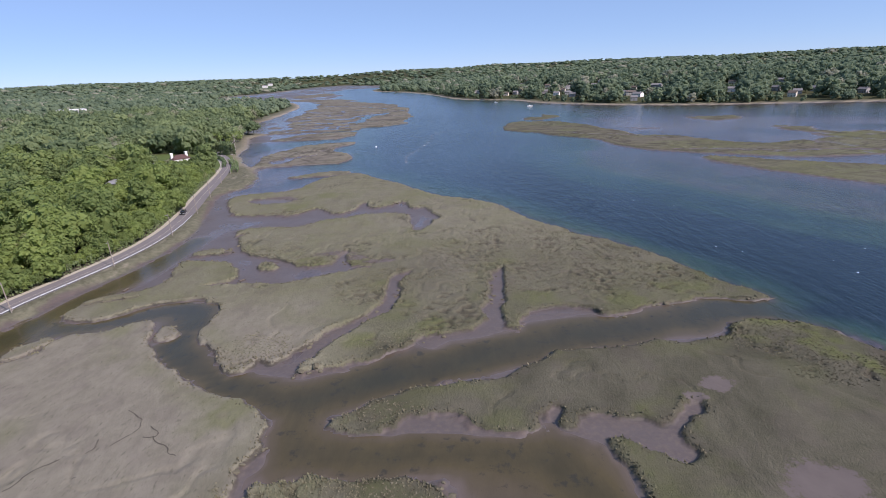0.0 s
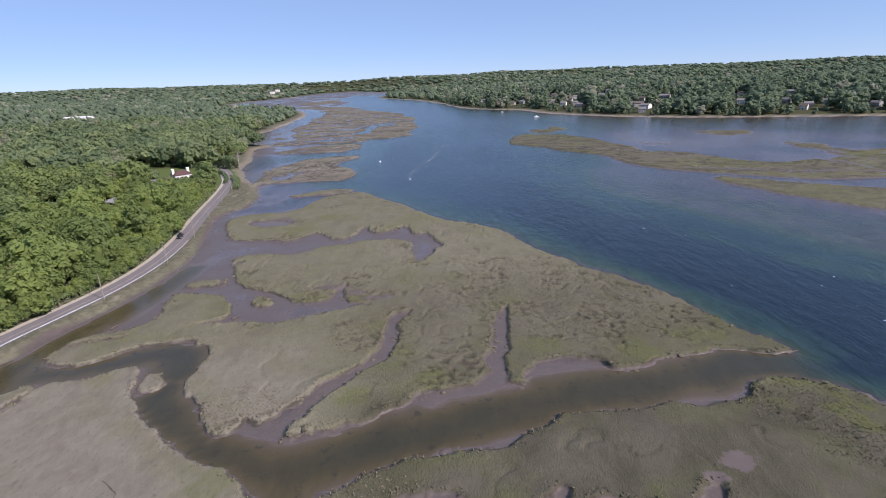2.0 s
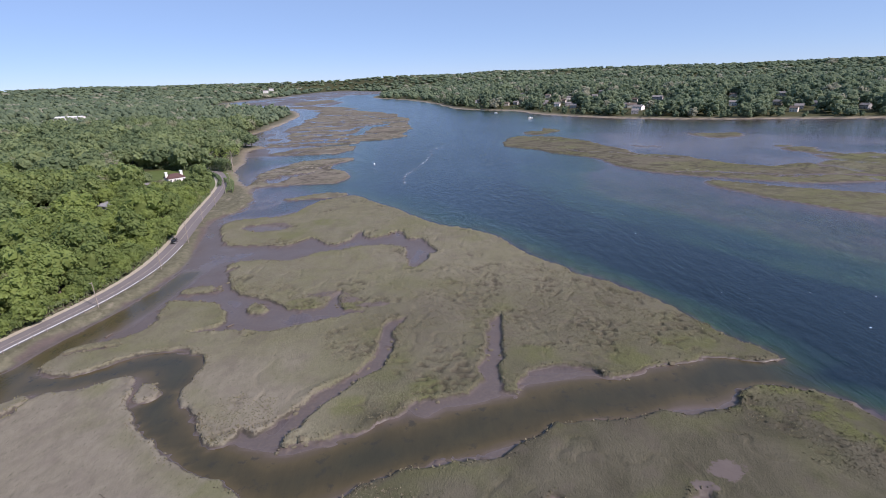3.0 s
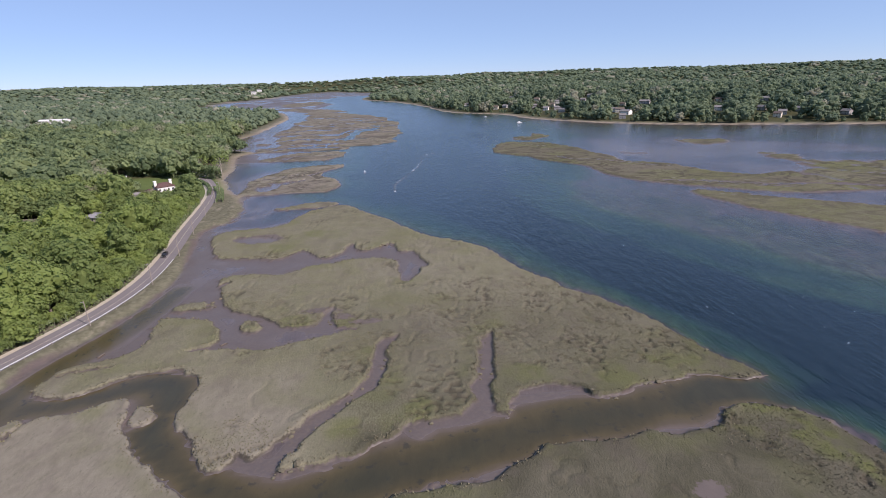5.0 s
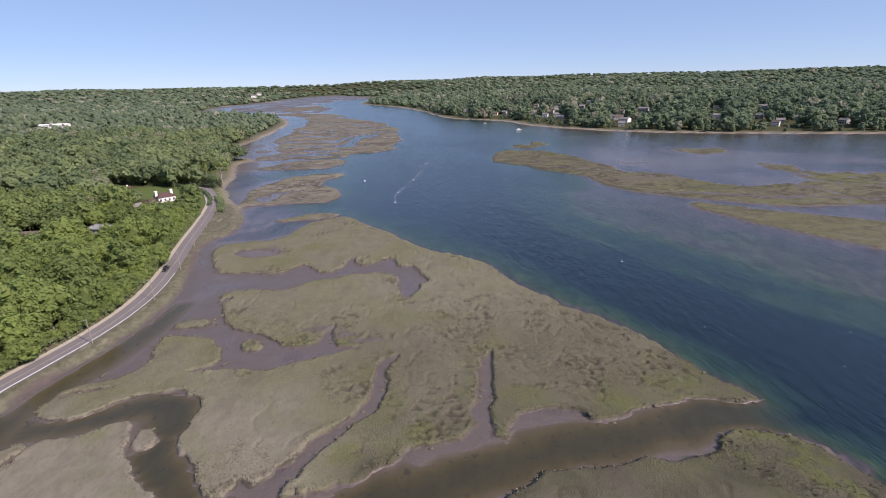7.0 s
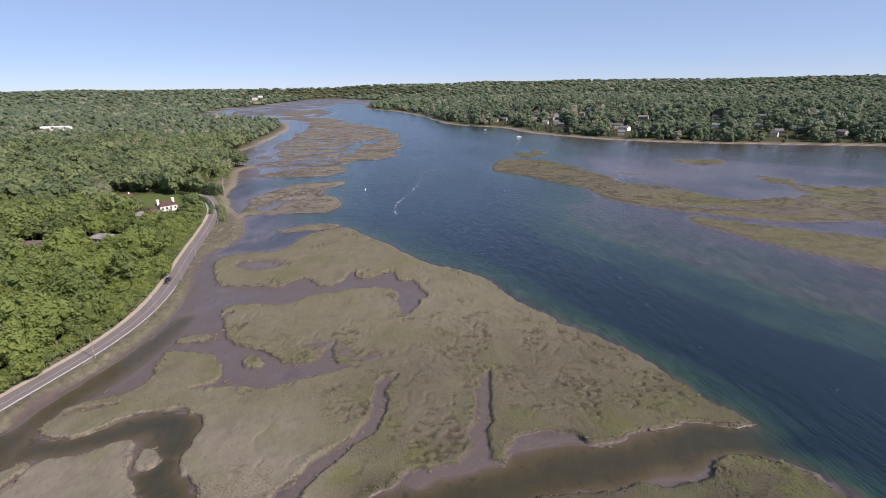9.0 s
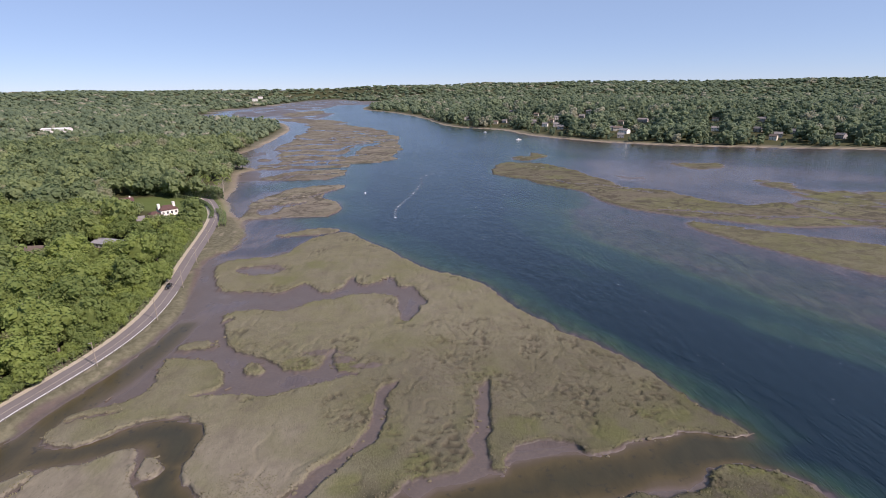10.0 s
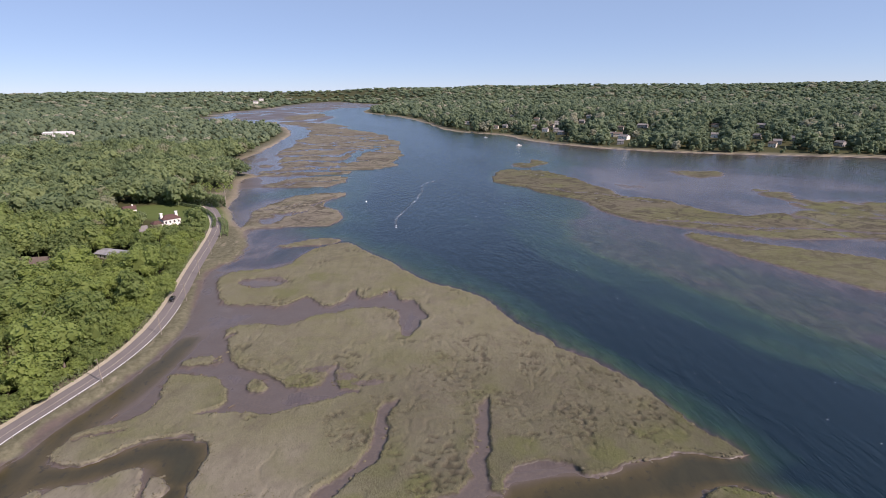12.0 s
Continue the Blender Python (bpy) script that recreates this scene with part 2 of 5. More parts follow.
WEST_SHORE = [(-126, -200), (-124, 40), (-119, 90), (-113, 112), (-110, 120), (-109.5, 130), (-107, 139), (-104.5, 148), (-102, 160), (-99.5, 173), (-100, 190), (-105, 208),
              (-114, 234), (-119, 252), (-115, 268), (-111, 281), (-117, 309), (-131, 343), (-140, 351), (-153, 376), (-171, 415), (-179, 462), (-197, 505), (-206, 545), (-190, 563),
              (-247, 610), (-270, 635), (-264, 707), (-271, 827), (-289, 987), (-307, 1113), (-339, 1224), (-411, 1387), (-605, 1500), (-720, 1570)]
EAST_SHORE = [(-748, 1649), (-922, 2322), (-849, 2476), (-840, 2918), (-861, 3650), (-790, 3980), (-690, 3880), (-418, 3300), (-270, 3180), (-300, 2500), (-290, 2120), (-215, 1960), (-126, 1798), (-22, 1471),
              (33, 1140), (102, 1062), (154, 1015), (168, 915), (220, 830), (263, 775), (320, 733), (386, 699), (486, 662), (587, 630), (760, 590), (1500, 500), (1500, -200)]
DEEP = [(-600, 2900), (-203, 1618), (-75, 1050), (0, 643), (0, 437), (10, 335), (30, 282), (52, 243), (74, 200), (90, 167), (105, 140), (116, 122), (128, 98), (150, 40)]
DEEP_HALF = [70, 70, 70, 58, 46, 32, 20, 17, 18, 18, 19, 20, 22, 24]
CREEKS = [([(-112, 98), (-106.5, 111), (-104.5, 126), (-100.5, 142), (-97, 162), (-95.5, 180)], [4.5, 4.5, 4.5, 4.5, 4, 2.5], 0.5),
          ([(-98, 110), (-86, 113), (-76, 118.5), (-67, 118.5), (-64, 110), (-65, 104), (-61, 93), (-52, 86), (-41, 81), (-30, 77), (-20, 81), (-5, 86),
            (10, 92), (30, 98), (50, 101), (66, 105), (80, 104), (95, 104)], [3, 3, 3, 4, 4, 4, 4, 4, 4, 4, 4, 5, 5, 5, 5, 4, 4, 5], 0.75),
          ([(-27, 76), (-27, 68), (-24, 62), (-10, 62.5), (5, 62), (14, 60), (20, 55), (22, 40)], [3, 3, 3, 3, 3, 4, 4, 4], 0.35)]
ROAD = [(-127, 60), (-124, 98), (-120.6, 124), (-118.2, 133), (-115.6, 143.5), (-112.8, 155), (-111, 172.5), (-112.2, 193), (-119, 224), (-127.6, 254.5), (-139.5, 305),
        (-150, 343), (-160, 366), (-177, 398), (-200, 432), (-240, 470)]
outlines = {k: chaikin(v, 1) for k, v in ISLANDS.items()}
flats = np.array([(-128, 108), (-100, 112), (-62, 128), (-30, 138), (0, 160), (4, 205), (-30, 232), (-66, 236), (-78, 262), (-130, 262)], float)
north_flats = np.array([(-210, 480), (-150, 470), (-110, 640), (-110, 900), (-200, 1250), (-400, 1700), (-700, 1640), (-430, 1390), (-330, 1200), (-275, 900), (-262, 640)], float)
head_mud = np.array([(-618, 1466), (-580, 1582), (-487, 1563), (-364, 1353), (-284, 1263), (-175, 1280), (-221, 1389), (-297, 1549), (-300, 1819), (-430, 2062), (-430, 2600), (-260, 2700), (-250, 3300), (-420, 3400), (-700, 4000), (-900, 4200), (-1000, 3000), (-950, 2300), (-832, 2092)], float)
bay_mud = np.array([(-160, 360), (-128, 352), (-92, 352), (-66, 362), (-70, 395), (-90, 412), (-80, 440), (-110, 460), (-150, 440)], float)
east_flats = np.array([(130, 600), (150, 500), (190, 415), (225, 365), (290, 350), (330, 430), (420, 420), (420, 480), (300, 560), (200, 600)], float)
estuary = np.array(WEST_SHORE + EAST_SHORE, float)
estuary_soft = chaikin(estuary, 1)
road_line = chaikin(ROAD, 3, False)


def marsh_sd(x, y):
    wx = x + 1.0 * fbm(x, y, 7, 3, 3) + 0.45 * fbm(x, y, 2.0, 2, 4)
    wy = y + 1.0 * fbm(x, y, 7, 3, 9) + 0.45 * fbm(x, y, 2.0, 2, 7)
    far = smooth(240, 620, np.hypot(x, y))
    wx, wy = wx + 9 * far * fbm(x, y, 42, 3, 13), wy + 12 * far * fbm(x, y, 42, 3, 16)
    sd = np.full(x.shape, -40.0)
    for pts in outlines.values():
        sd = np.maximum(sd, inside(wx, wy, pts))
    sd = np.minimum(sd, np.where(far > 0.15, 46 * np.abs(fbm(x, y, 75, 3, 18)) - 1.1 * far, 99.0))
    for pts, half in DRAINS:
        d = near_line(wx, wy, chaikin(pts, 1, False), half + 20)
        sd = np.where(d < half + 20, np.minimum(sd, d - half), sd)
    for pts in MUD_PATCHES:
        sd = np.minimum(sd, -inside(wx, wy, chaikin(pts, 2)))
    return sd


def land_sd(x, y):
    far = np.clip(np.hypot(x, y) / 700, 0.4, 2)
    return -inside(x + 2.2 * far * fbm(x, y, 25, 3, 5), y + 2.2 * far * fbm(x, y, 25, 3, 6), estuary_soft, 6000.0)


def hill(x, y, ld):
    """Height of the land above the shore, at a distance ld from the water."""
    east = smooth(-500, 100, x)
    top = 32 + 8 * fbm(x, y, 420, 2, 21) - 12 * east
    reach = 700 - 480 * east
    z = 1.5 * smooth(0, 7, ld) + top * (1 - np.exp(-np.maximum(ld - 12, 0) / reach)) * smooth(10, 60, ld)
    return z + (44 + 24 * smooth(-1600, -200, x)) * smooth(2300, 4500, np.hypot(x, y)) * smooth(60, 500, ld)


def spots(x, y, places, seed, lo=1.25, hi=0.75):
    """One inside uneven round patches, falling to nought outside them."""
    wob = 0.35 * fbm(x, y, 5, 3, seed)
    out = np.zeros(x.shape)
    for cx, cy, ax, ay in places:
        out = np.maximum(out, smooth(lo, hi, np.hypot((x - cx) / ax, (y - cy) / ay) + wob))
    return out


def rough_marsh(x, y):
    out, k = np.zeros(x.shape), np.nonzero((y > 40) & (y < 225) & (np.abs(x) < 112))[0]
    out[k] = spots(x[k], y[k], ROUGH_SPOTS, 24)
    return out


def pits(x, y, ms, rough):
    """Small hollows between the clumps of grass on the rougher marsh; the ground colour paints their shade."""
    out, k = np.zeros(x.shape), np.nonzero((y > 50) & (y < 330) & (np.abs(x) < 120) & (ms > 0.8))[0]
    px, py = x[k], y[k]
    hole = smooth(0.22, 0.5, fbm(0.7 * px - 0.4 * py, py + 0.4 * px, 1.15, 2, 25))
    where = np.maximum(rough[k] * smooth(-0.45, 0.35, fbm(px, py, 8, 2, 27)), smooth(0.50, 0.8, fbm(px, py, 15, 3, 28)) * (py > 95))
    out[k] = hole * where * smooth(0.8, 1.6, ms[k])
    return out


def ground_z(x, y, ld=None, ms=None, rd=None):
    ld = land_sd(x, y) if ld is None else ld
    ms = marsh_sd(x, y) if ms is None else ms
    rd = line_dist(x, y, road_line) if rd is None else rd
    off = np.maximum(-np.maximum(ms, ld), 0)
    d, w = line_dist(x, y, DEEP, DEEP_HALF)
    flat = smooth(-8, 8, inside(x, y, flats))
    bed = -0.02 + 0.12 * smooth(0.15, 0.7, fbm(x, y, 26, 2, 37)) - (0.045 + 0.20 * smooth(3.3, 2.5, d / w)) * np.minimum(off, 4) - 0.008 * np.clip(off - 4, 0, 36) + 0.05 * fbm(x, y, 9, 3, 31)
    bed = bed * (1 - flat) + flat * (0.05 - 0.006 * np.minimum(off, 8) + 0.045 * fbm(x, y, 14, 4, 33))
    for pts, half in MUD_ARMS:
        k = smooth(half + 1.5, half - 1, near_line(x, y, chaikin(pts, 1, False), half + 2))
        bed = bed * (1 - k) + k * (0.07 + 0.04 * fbm(x, y, 5, 3, 39))
    shoal = np.maximum(smooth(-20, 25, inside(x, y, north_flats, 60)), smooth(-15, 20, inside(x, y, east_flats, 60)))
    bed = bed * (1 - shoal) + shoal * (-0.045 - 0.05 * smooth(0, 80, x) + 0.09 * fbm(x, y, 60, 4, 35))
    bare = np.maximum(smooth(-20, 40, inside(x, y, head_mud, 90)), 0.9 * smooth(-6, 10, inside(x, y, bay_mud, 60)))
    bed = bed * (1 - bare) + bare * (0.025 + 0.09 * fbm(x, y * 0.7, 55, 4, 36))
    bed = bed - (1 - bare) * (2.5 * smooth(1.45, 0.75, d / w) + 0.95 * smooth(3.7, 1.5, d / w)) * smooth(0, 12, off)
    for pts, half, deep in CREEKS:
        d, w = line_dist(x, y, chaikin(pts, 1, False), np.interp(np.linspace(0, 1, 2 * len(pts)), np.linspace(0, 1, len(pts)), half))
        bed = bed - deep * np.exp(-(d / w) ** 2) * smooth(0, 2, off)
    rough = smooth(-0.2, 0.6, fbm(x, y, 38, 2, 15) + 0.5 * smooth(6, 1, ms)) * (0.25 + 0.75 * smooth(88, 100, y))
    tuft = 0.5 + 0.5 * fbm(x, y, 2.1, 3, 12)
    hump, edge = rough_marsh(x, y), smooth(3.2, 0.6, ms) * smooth(-0.3, 0.4, fbm(x, y, 16, 2, 22))
    lump = smooth(-0.15, 0.75, fbm(x, y, 3.0, 3, 30))
    marsh = 0.74 + 0.08 * fbm(x, y, 30, 2, 14) + (0.05 + 0.08 * rough + 0.05 * hump) * tuft * tuft * smooth(0.0, 0.8, ms) + (0.03 * hump + 0.34 * edge) * lump * smooth(-0.2, 0.5, ms)
    marsh = marsh - 0.42 * pits(x, y, ms, hump)
    marsh = marsh - 0.22 * smooth(0.07, 0.02, np.abs(fbm(x, y, 17, 3, 19))) * smooth(-0.1, 0.3, fbm(x, y, 45, 2, 20)) * smooth(2, 5, ms)
    bed = bed + 0.34 * smooth(0.30, 0.8, fbm(x, y, 2.2, 2, 23)) * smooth(-0.1, 0.4, fbm(x, y, 14, 2, 32)) * smooth(2.6, 0.6, off) * (off > 0)
    z = bed + (marsh - bed) * smooth(-0.28, 0.22, ms)
    z = np.maximum(z, 0.02 + hill(x, y, ld) * (ld > 0) - 9 * (ld <= 0))
    z = np.where(ld > 0, z + 0.12 * fbm(x, y, 4, 3, 8), z)
    k = smooth(9, 4.6, rd) * (ld > 0.5)
    return z * (1 - k) + 1.55 * k


# ---- materials ----


class Mat:
    """A node material with short calls for its nodes."""

    def __init__(self, name, rough=0.9, spec=0.3, metal=0.0):
        self.m = bpy.data.materials.new(name)
        self.m.use_nodes = True
        self.t = self.m.node_tree
        self.b = self.t.nodes["Principled BSDF"]
        self.set(self.b, "Roughness", rough)
        self.set(self.b, "Specular IOR Level", spec)
        self.set(self.b, "Metallic", metal)

    def set(self, node, key, value):
        if isinstance(value, bpy.types.NodeSocket):
            self.t.links.new(value, node.inputs[key])
        else:
            node.inputs[key].default_value = value

    def node(self, kind, **inputs):
        n = self.t.nodes.new(kind)
        for k, v in inputs.items():
            self.set(n, k.replace("_", " "), v)
        return n

    def pos(self):
        return self.node("ShaderNodeNewGeometry").outputs["Position"]

    def noise(self, scale, detail=4.0, rough=0.55, vector=None, stretch=None, warp=0.0):
        n = self.node("ShaderNodeTexNoise", Scale=scale, Detail=detail, Roughness=rough, Distortion=warp)
        v = vector or self.pos()
        if stretch:
            m = self.node("ShaderNodeMapping")
            self.t.links.new(v, m.inputs["Vector"])
            m.inputs["Scale"].default_value = stretch[:3]
            m.inputs["Rotation"].default_value = (0, 0, radians(stretch[3]) if len(stretch) > 3 else 0)
            v = m.outputs[0]
        self.t.links.new(v, n.inputs["Vector"])
        return n.outputs[0]

    def ramp(self, value, *stops):
        n = self.node("ShaderNodeValToRGB")
        self.t.links.new(value, n.inputs[0])
        e = n.color_ramp.elements
        while len(e) < len(stops):
            e.new(0.5)
        for k, (p, c) in enumerate(stops):
            e[k].position = p
            e[k].color = (*c, 1) if isinstance(c, tuple) else (c, c, c, 1)
        return n.outputs[0]

    def attr(self, name):
        n = self.node("ShaderNodeAttribute")
        n.attribute_name = name
        return n.outputs["Fac"]

    def math(self, op, a, b=0.0):
        n = self.node("ShaderNodeMath")
        n.operation = op
        self.set(n, 0, a)
        self.set(n, 1, b)
        return n.outputs[0]

    def span(self, value, lo, hi):
        """Nought at lo, one at hi, smooth between."""
        n = self.node("ShaderNodeMapRange")
        n.interpolation_type = "SMOOTHSTEP"
        for key, v in ((0, value), (1, min(lo, hi)), (2, max(lo, hi)), (3, 0.0 if lo < hi else 1.0), (4, 1.0 if lo < hi else 0.0)):
            self.set(n, key, v)
        return n.outputs[0]

    def mix(self, fac, a, b, blend="MIX"):
        n = self.node("ShaderNodeMix")
        n.data_type, n.blend_type = "RGBA", blend
        self.set(n, 0, fac)
        for key, v in ((6, a), (7, b)):
            self.set(n, key, (*v, 1) if isinstance(v, tuple) else v)
        return n.outputs[2]

    def bump(self, height, dist, strength=1.0, below=None):
        n = self.node("ShaderNodeBump", Strength=strength, Distance=dist, Height=height)
        if below:
            self.t.links.new(below, n.inputs["Normal"])
        return n.outputs[0]

    def done(self, color=None, normal=None, rough=None):
        if color is not None:
            self.set(self.b, "Base Color", (*color, 1) if isinstance(color, tuple) else color)
        if normal is not None:
            self.set(self.b, "Normal", normal)
        if rough is not None:
            self.set(self.b, "Roughness", rough)
        return self.m


def ground_material():
    g = Mat("marsh_mud_and_soil", 0.95, 0.25)
    bank, shore, lawn, wood, lush, wet, away = (g.attr(k) for k in ("bank", "beach", "lawn", "wood", "lush", "wet", "away"))
    ragged = g.math("MULTIPLY", g.math("SUBTRACT", g.noise(1.1, 5, 0.65), 0.5), 1.1)
    rim = g.math("ADD", g.attr("rim"), ragged)
    sward = g.span(rim, -0.22, 0.02)
    worn = g.span(g.math("ADD", g.attr("spot"), g.math("MULTIPLY", g.math("SUBTRACT", g.noise(1.3, 5, 0.7), 0.5), 1.5)), 0.40, 0.62)
    grass = g.math("MULTIPLY", g.math("MULTIPLY", g.attr("grass"), sward), g.math("SUBTRACT", 1.0, worn))
    # Dark band on bank edges: exposed peat with the bank's shade painted in.
    bank_shade = g.math("MULTIPLY", g.math("MULTIPLY", g.span(rim, -0.75, -0.3), g.span(rim, 0.22, -0.05)), g.math("MULTIPLY", g.math("SUBTRACT", 1.0, away), g.ramp(g.noise(0.16, 3), (0.40, 0.1), (0.62, 0.85))))
    big, mid, fine = g.noise(0.03, 4), g.noise(0.22, 5, 0.6), g.noise(2.6, 5, 0.65, None, (1, 0.45, 1, 35))
    mud = g.mix(mid, (0.092, 0.074, 0.068), (0.142, 0.115, 0.104))
    mud = g.mix(g.ramp(g.noise(1.2, 4), (0.45, 0.0), (0.7, 0.5)), mud, (0.17, 0.138, 0.105))
    blades = g.mix(g.ramp(fine, (0.36, 0.0), (0.64, 1.0)), (0.098, 0.096, 0.050), (0.230, 0.226, 0.134))
    blades = g.mix(g.ramp(mid, (0.35, 0.0), (0.65, 0.7)), blades, (0.196, 0.188, 0.125))
    blades = g.mix(g.math("MULTIPLY", g.ramp(big, (0.42, 0.0), (0.62, 1.0)), 0.45), blades, (0.160, 0.160, 0.074))
    blades = g.mix(g.ramp(g.noise(0.11, 7, 0.72, None, (1, 0.6, 1, 25), 0.8), (0.51, 0.0), (0.64, 0.50)), blades, (0.105, 0.094, 0.066))
    rank = g.mix(g.ramp(g.noise(0.07, 7, 0.7, None, (1, 0.7, 1, 30), 0.6), (0.38, 0.0), (0.62, 1.0)), (0.060, 0.056, 0.040), (0.124, 0.114, 0.084))
    blades = g.mix(g.attr("rank"), blades, rank)
    # Short dark dashes: shade at grass clump edges, painted into the colour.
    tick_shade = g.math("MULTIPLY", g.span(g.noise(0.85, 5, 0.72, None, (1, 0.45, 1, 20), 0.5), 0.55, 0.66), g.ramp(g.noise(0.05, 4, 0.6), (0.45, 0.0), (0.62, 0.55)))
    blades = g.mix(tick_shade, blades, (0.062, 0.056, 0.040))
    pale = g.mix(g.ramp(g.noise(0.42, 7, 0.68, None, (1, 0.55, 1, 20), 0.4), (0.35, 0.0), (0.65, 1.0)), (0.208, 0.186, 0.150), (0.280, 0.252, 0.204))
    pale = g.mix(g.span(g.noise(1.5, 4, 0.7, None, (1, 0.4, 1, 35)), 0.56, 0.70), pale, (0.150, 0.136, 0.106))
    blades = g.mix(g.math("MULTIPLY", g.attr("pale"), 0.75), blades, pale)
    green = g.mix(fine, (0.080, 0.098, 0.026), (0.165, 0.178, 0.062))
    blades = g.mix(lush, blades, green)
    straw = g.mix(g.ramp(g.noise(0.5, 6, 0.68), (0.35, 0.0), (0.65, 1.0)), (0.100, 0.098, 0.062), (0.186, 0.176, 0.120))
    straw = g.mix(g.ramp(g.noise(0.25, 5, 0.6, None, (1, 0.4, 1, -10)), (0.58, 0.0), (0.68, 0.6)), straw, (0.30, 0.265, 0.20))
    thread = g.math("ABSOLUTE", g.math("SUBTRACT", g.noise(0.022, 5, 0.6, None, (1, 1.6, 1, -12), 0.5), 0.5))
    rill = g.math("ABSOLUTE", g.math("SUBTRACT", g.noise(0.05, 5, 0.62, None, (0.8, 1.8, 1, -12), 0.5), 0.5))
    creeklet = g.math("MAXIMUM", g.span(thread, 0.030, 0.010), g.math("MULTIPLY", g.span(rill, 0.020, 0.006), 0.8))
    creeklet = g.math("MULTIPLY", g.math("MULTIPLY", creeklet, away), sward)
    sandy = g.mix(g.noise(1.5, 5), (0.27, 0.22, 0.155), (0.42, 0.36, 0.27))
    # Forest soil, kept dark so its colour stands in for shade between trees.
    floor = g.mix(g.noise(0.5, 5), (0.035, 0.045, 0.016), (0.10, 0.095, 0.045))
    turf = g.mix(g.noise(0.4, 4), (0.075, 0.115, 0.030), (0.13, 0.165, 0.055))
    mud = g.mix(worn, mud, g.mix(mid, (0.118, 0.099, 0.091), (0.165, 0.141, 0.128)))
    col = g.mix(grass, mud, blades)
    # The peat colour also carries painted shade of edges and hollows.
    col = g.mix(g.math("MAXIMUM", g.math("MAXIMUM", g.attr("peat_shade"), g.math("MULTIPLY", creeklet, 0.75)), bank_shade), col, g.mix(mid, (0.046, 0.040, 0.030), (0.080, 0.069, 0.050)))
    col = g.mix(bank, col, straw)
    col = g.mix(wood, col, floor)
    col = g.mix(lawn, col, turf)
    col = g.mix(shore, col, sandy)
    col = g.mix(1.0, col, (0.76, 0.76, 0.76), "MULTIPLY")
    rough = g.math("SUBTRACT", 0.95, g.math("MULTIPLY", wet, 0.62))
    relief = g.mix(grass, g.noise(1.5, 5), g.noise(1.9, 6, 0.7))
    g.set(g.b, "Specular IOR Level", g.math("ADD", 0.15, g.math("MULTIPLY", wet, 0.4)))
    stipple = g.noise(3.4, 3, 0.7, None, (1, 0.5, 1, 35))
    soft = g.math("MULTIPLY", grass, g.math("SUBTRACT", 1.0, g.math("MULTIPLY", g.attr("pale"), 0.55)))
    return g.done(col, g.bump(stipple, 0.20, g.math("MULTIPLY", soft, 0.9), g.bump(relief, 0.26, g.math("ADD", 0.15, g.math("MULTIPLY", soft, 0.6)))), rough)


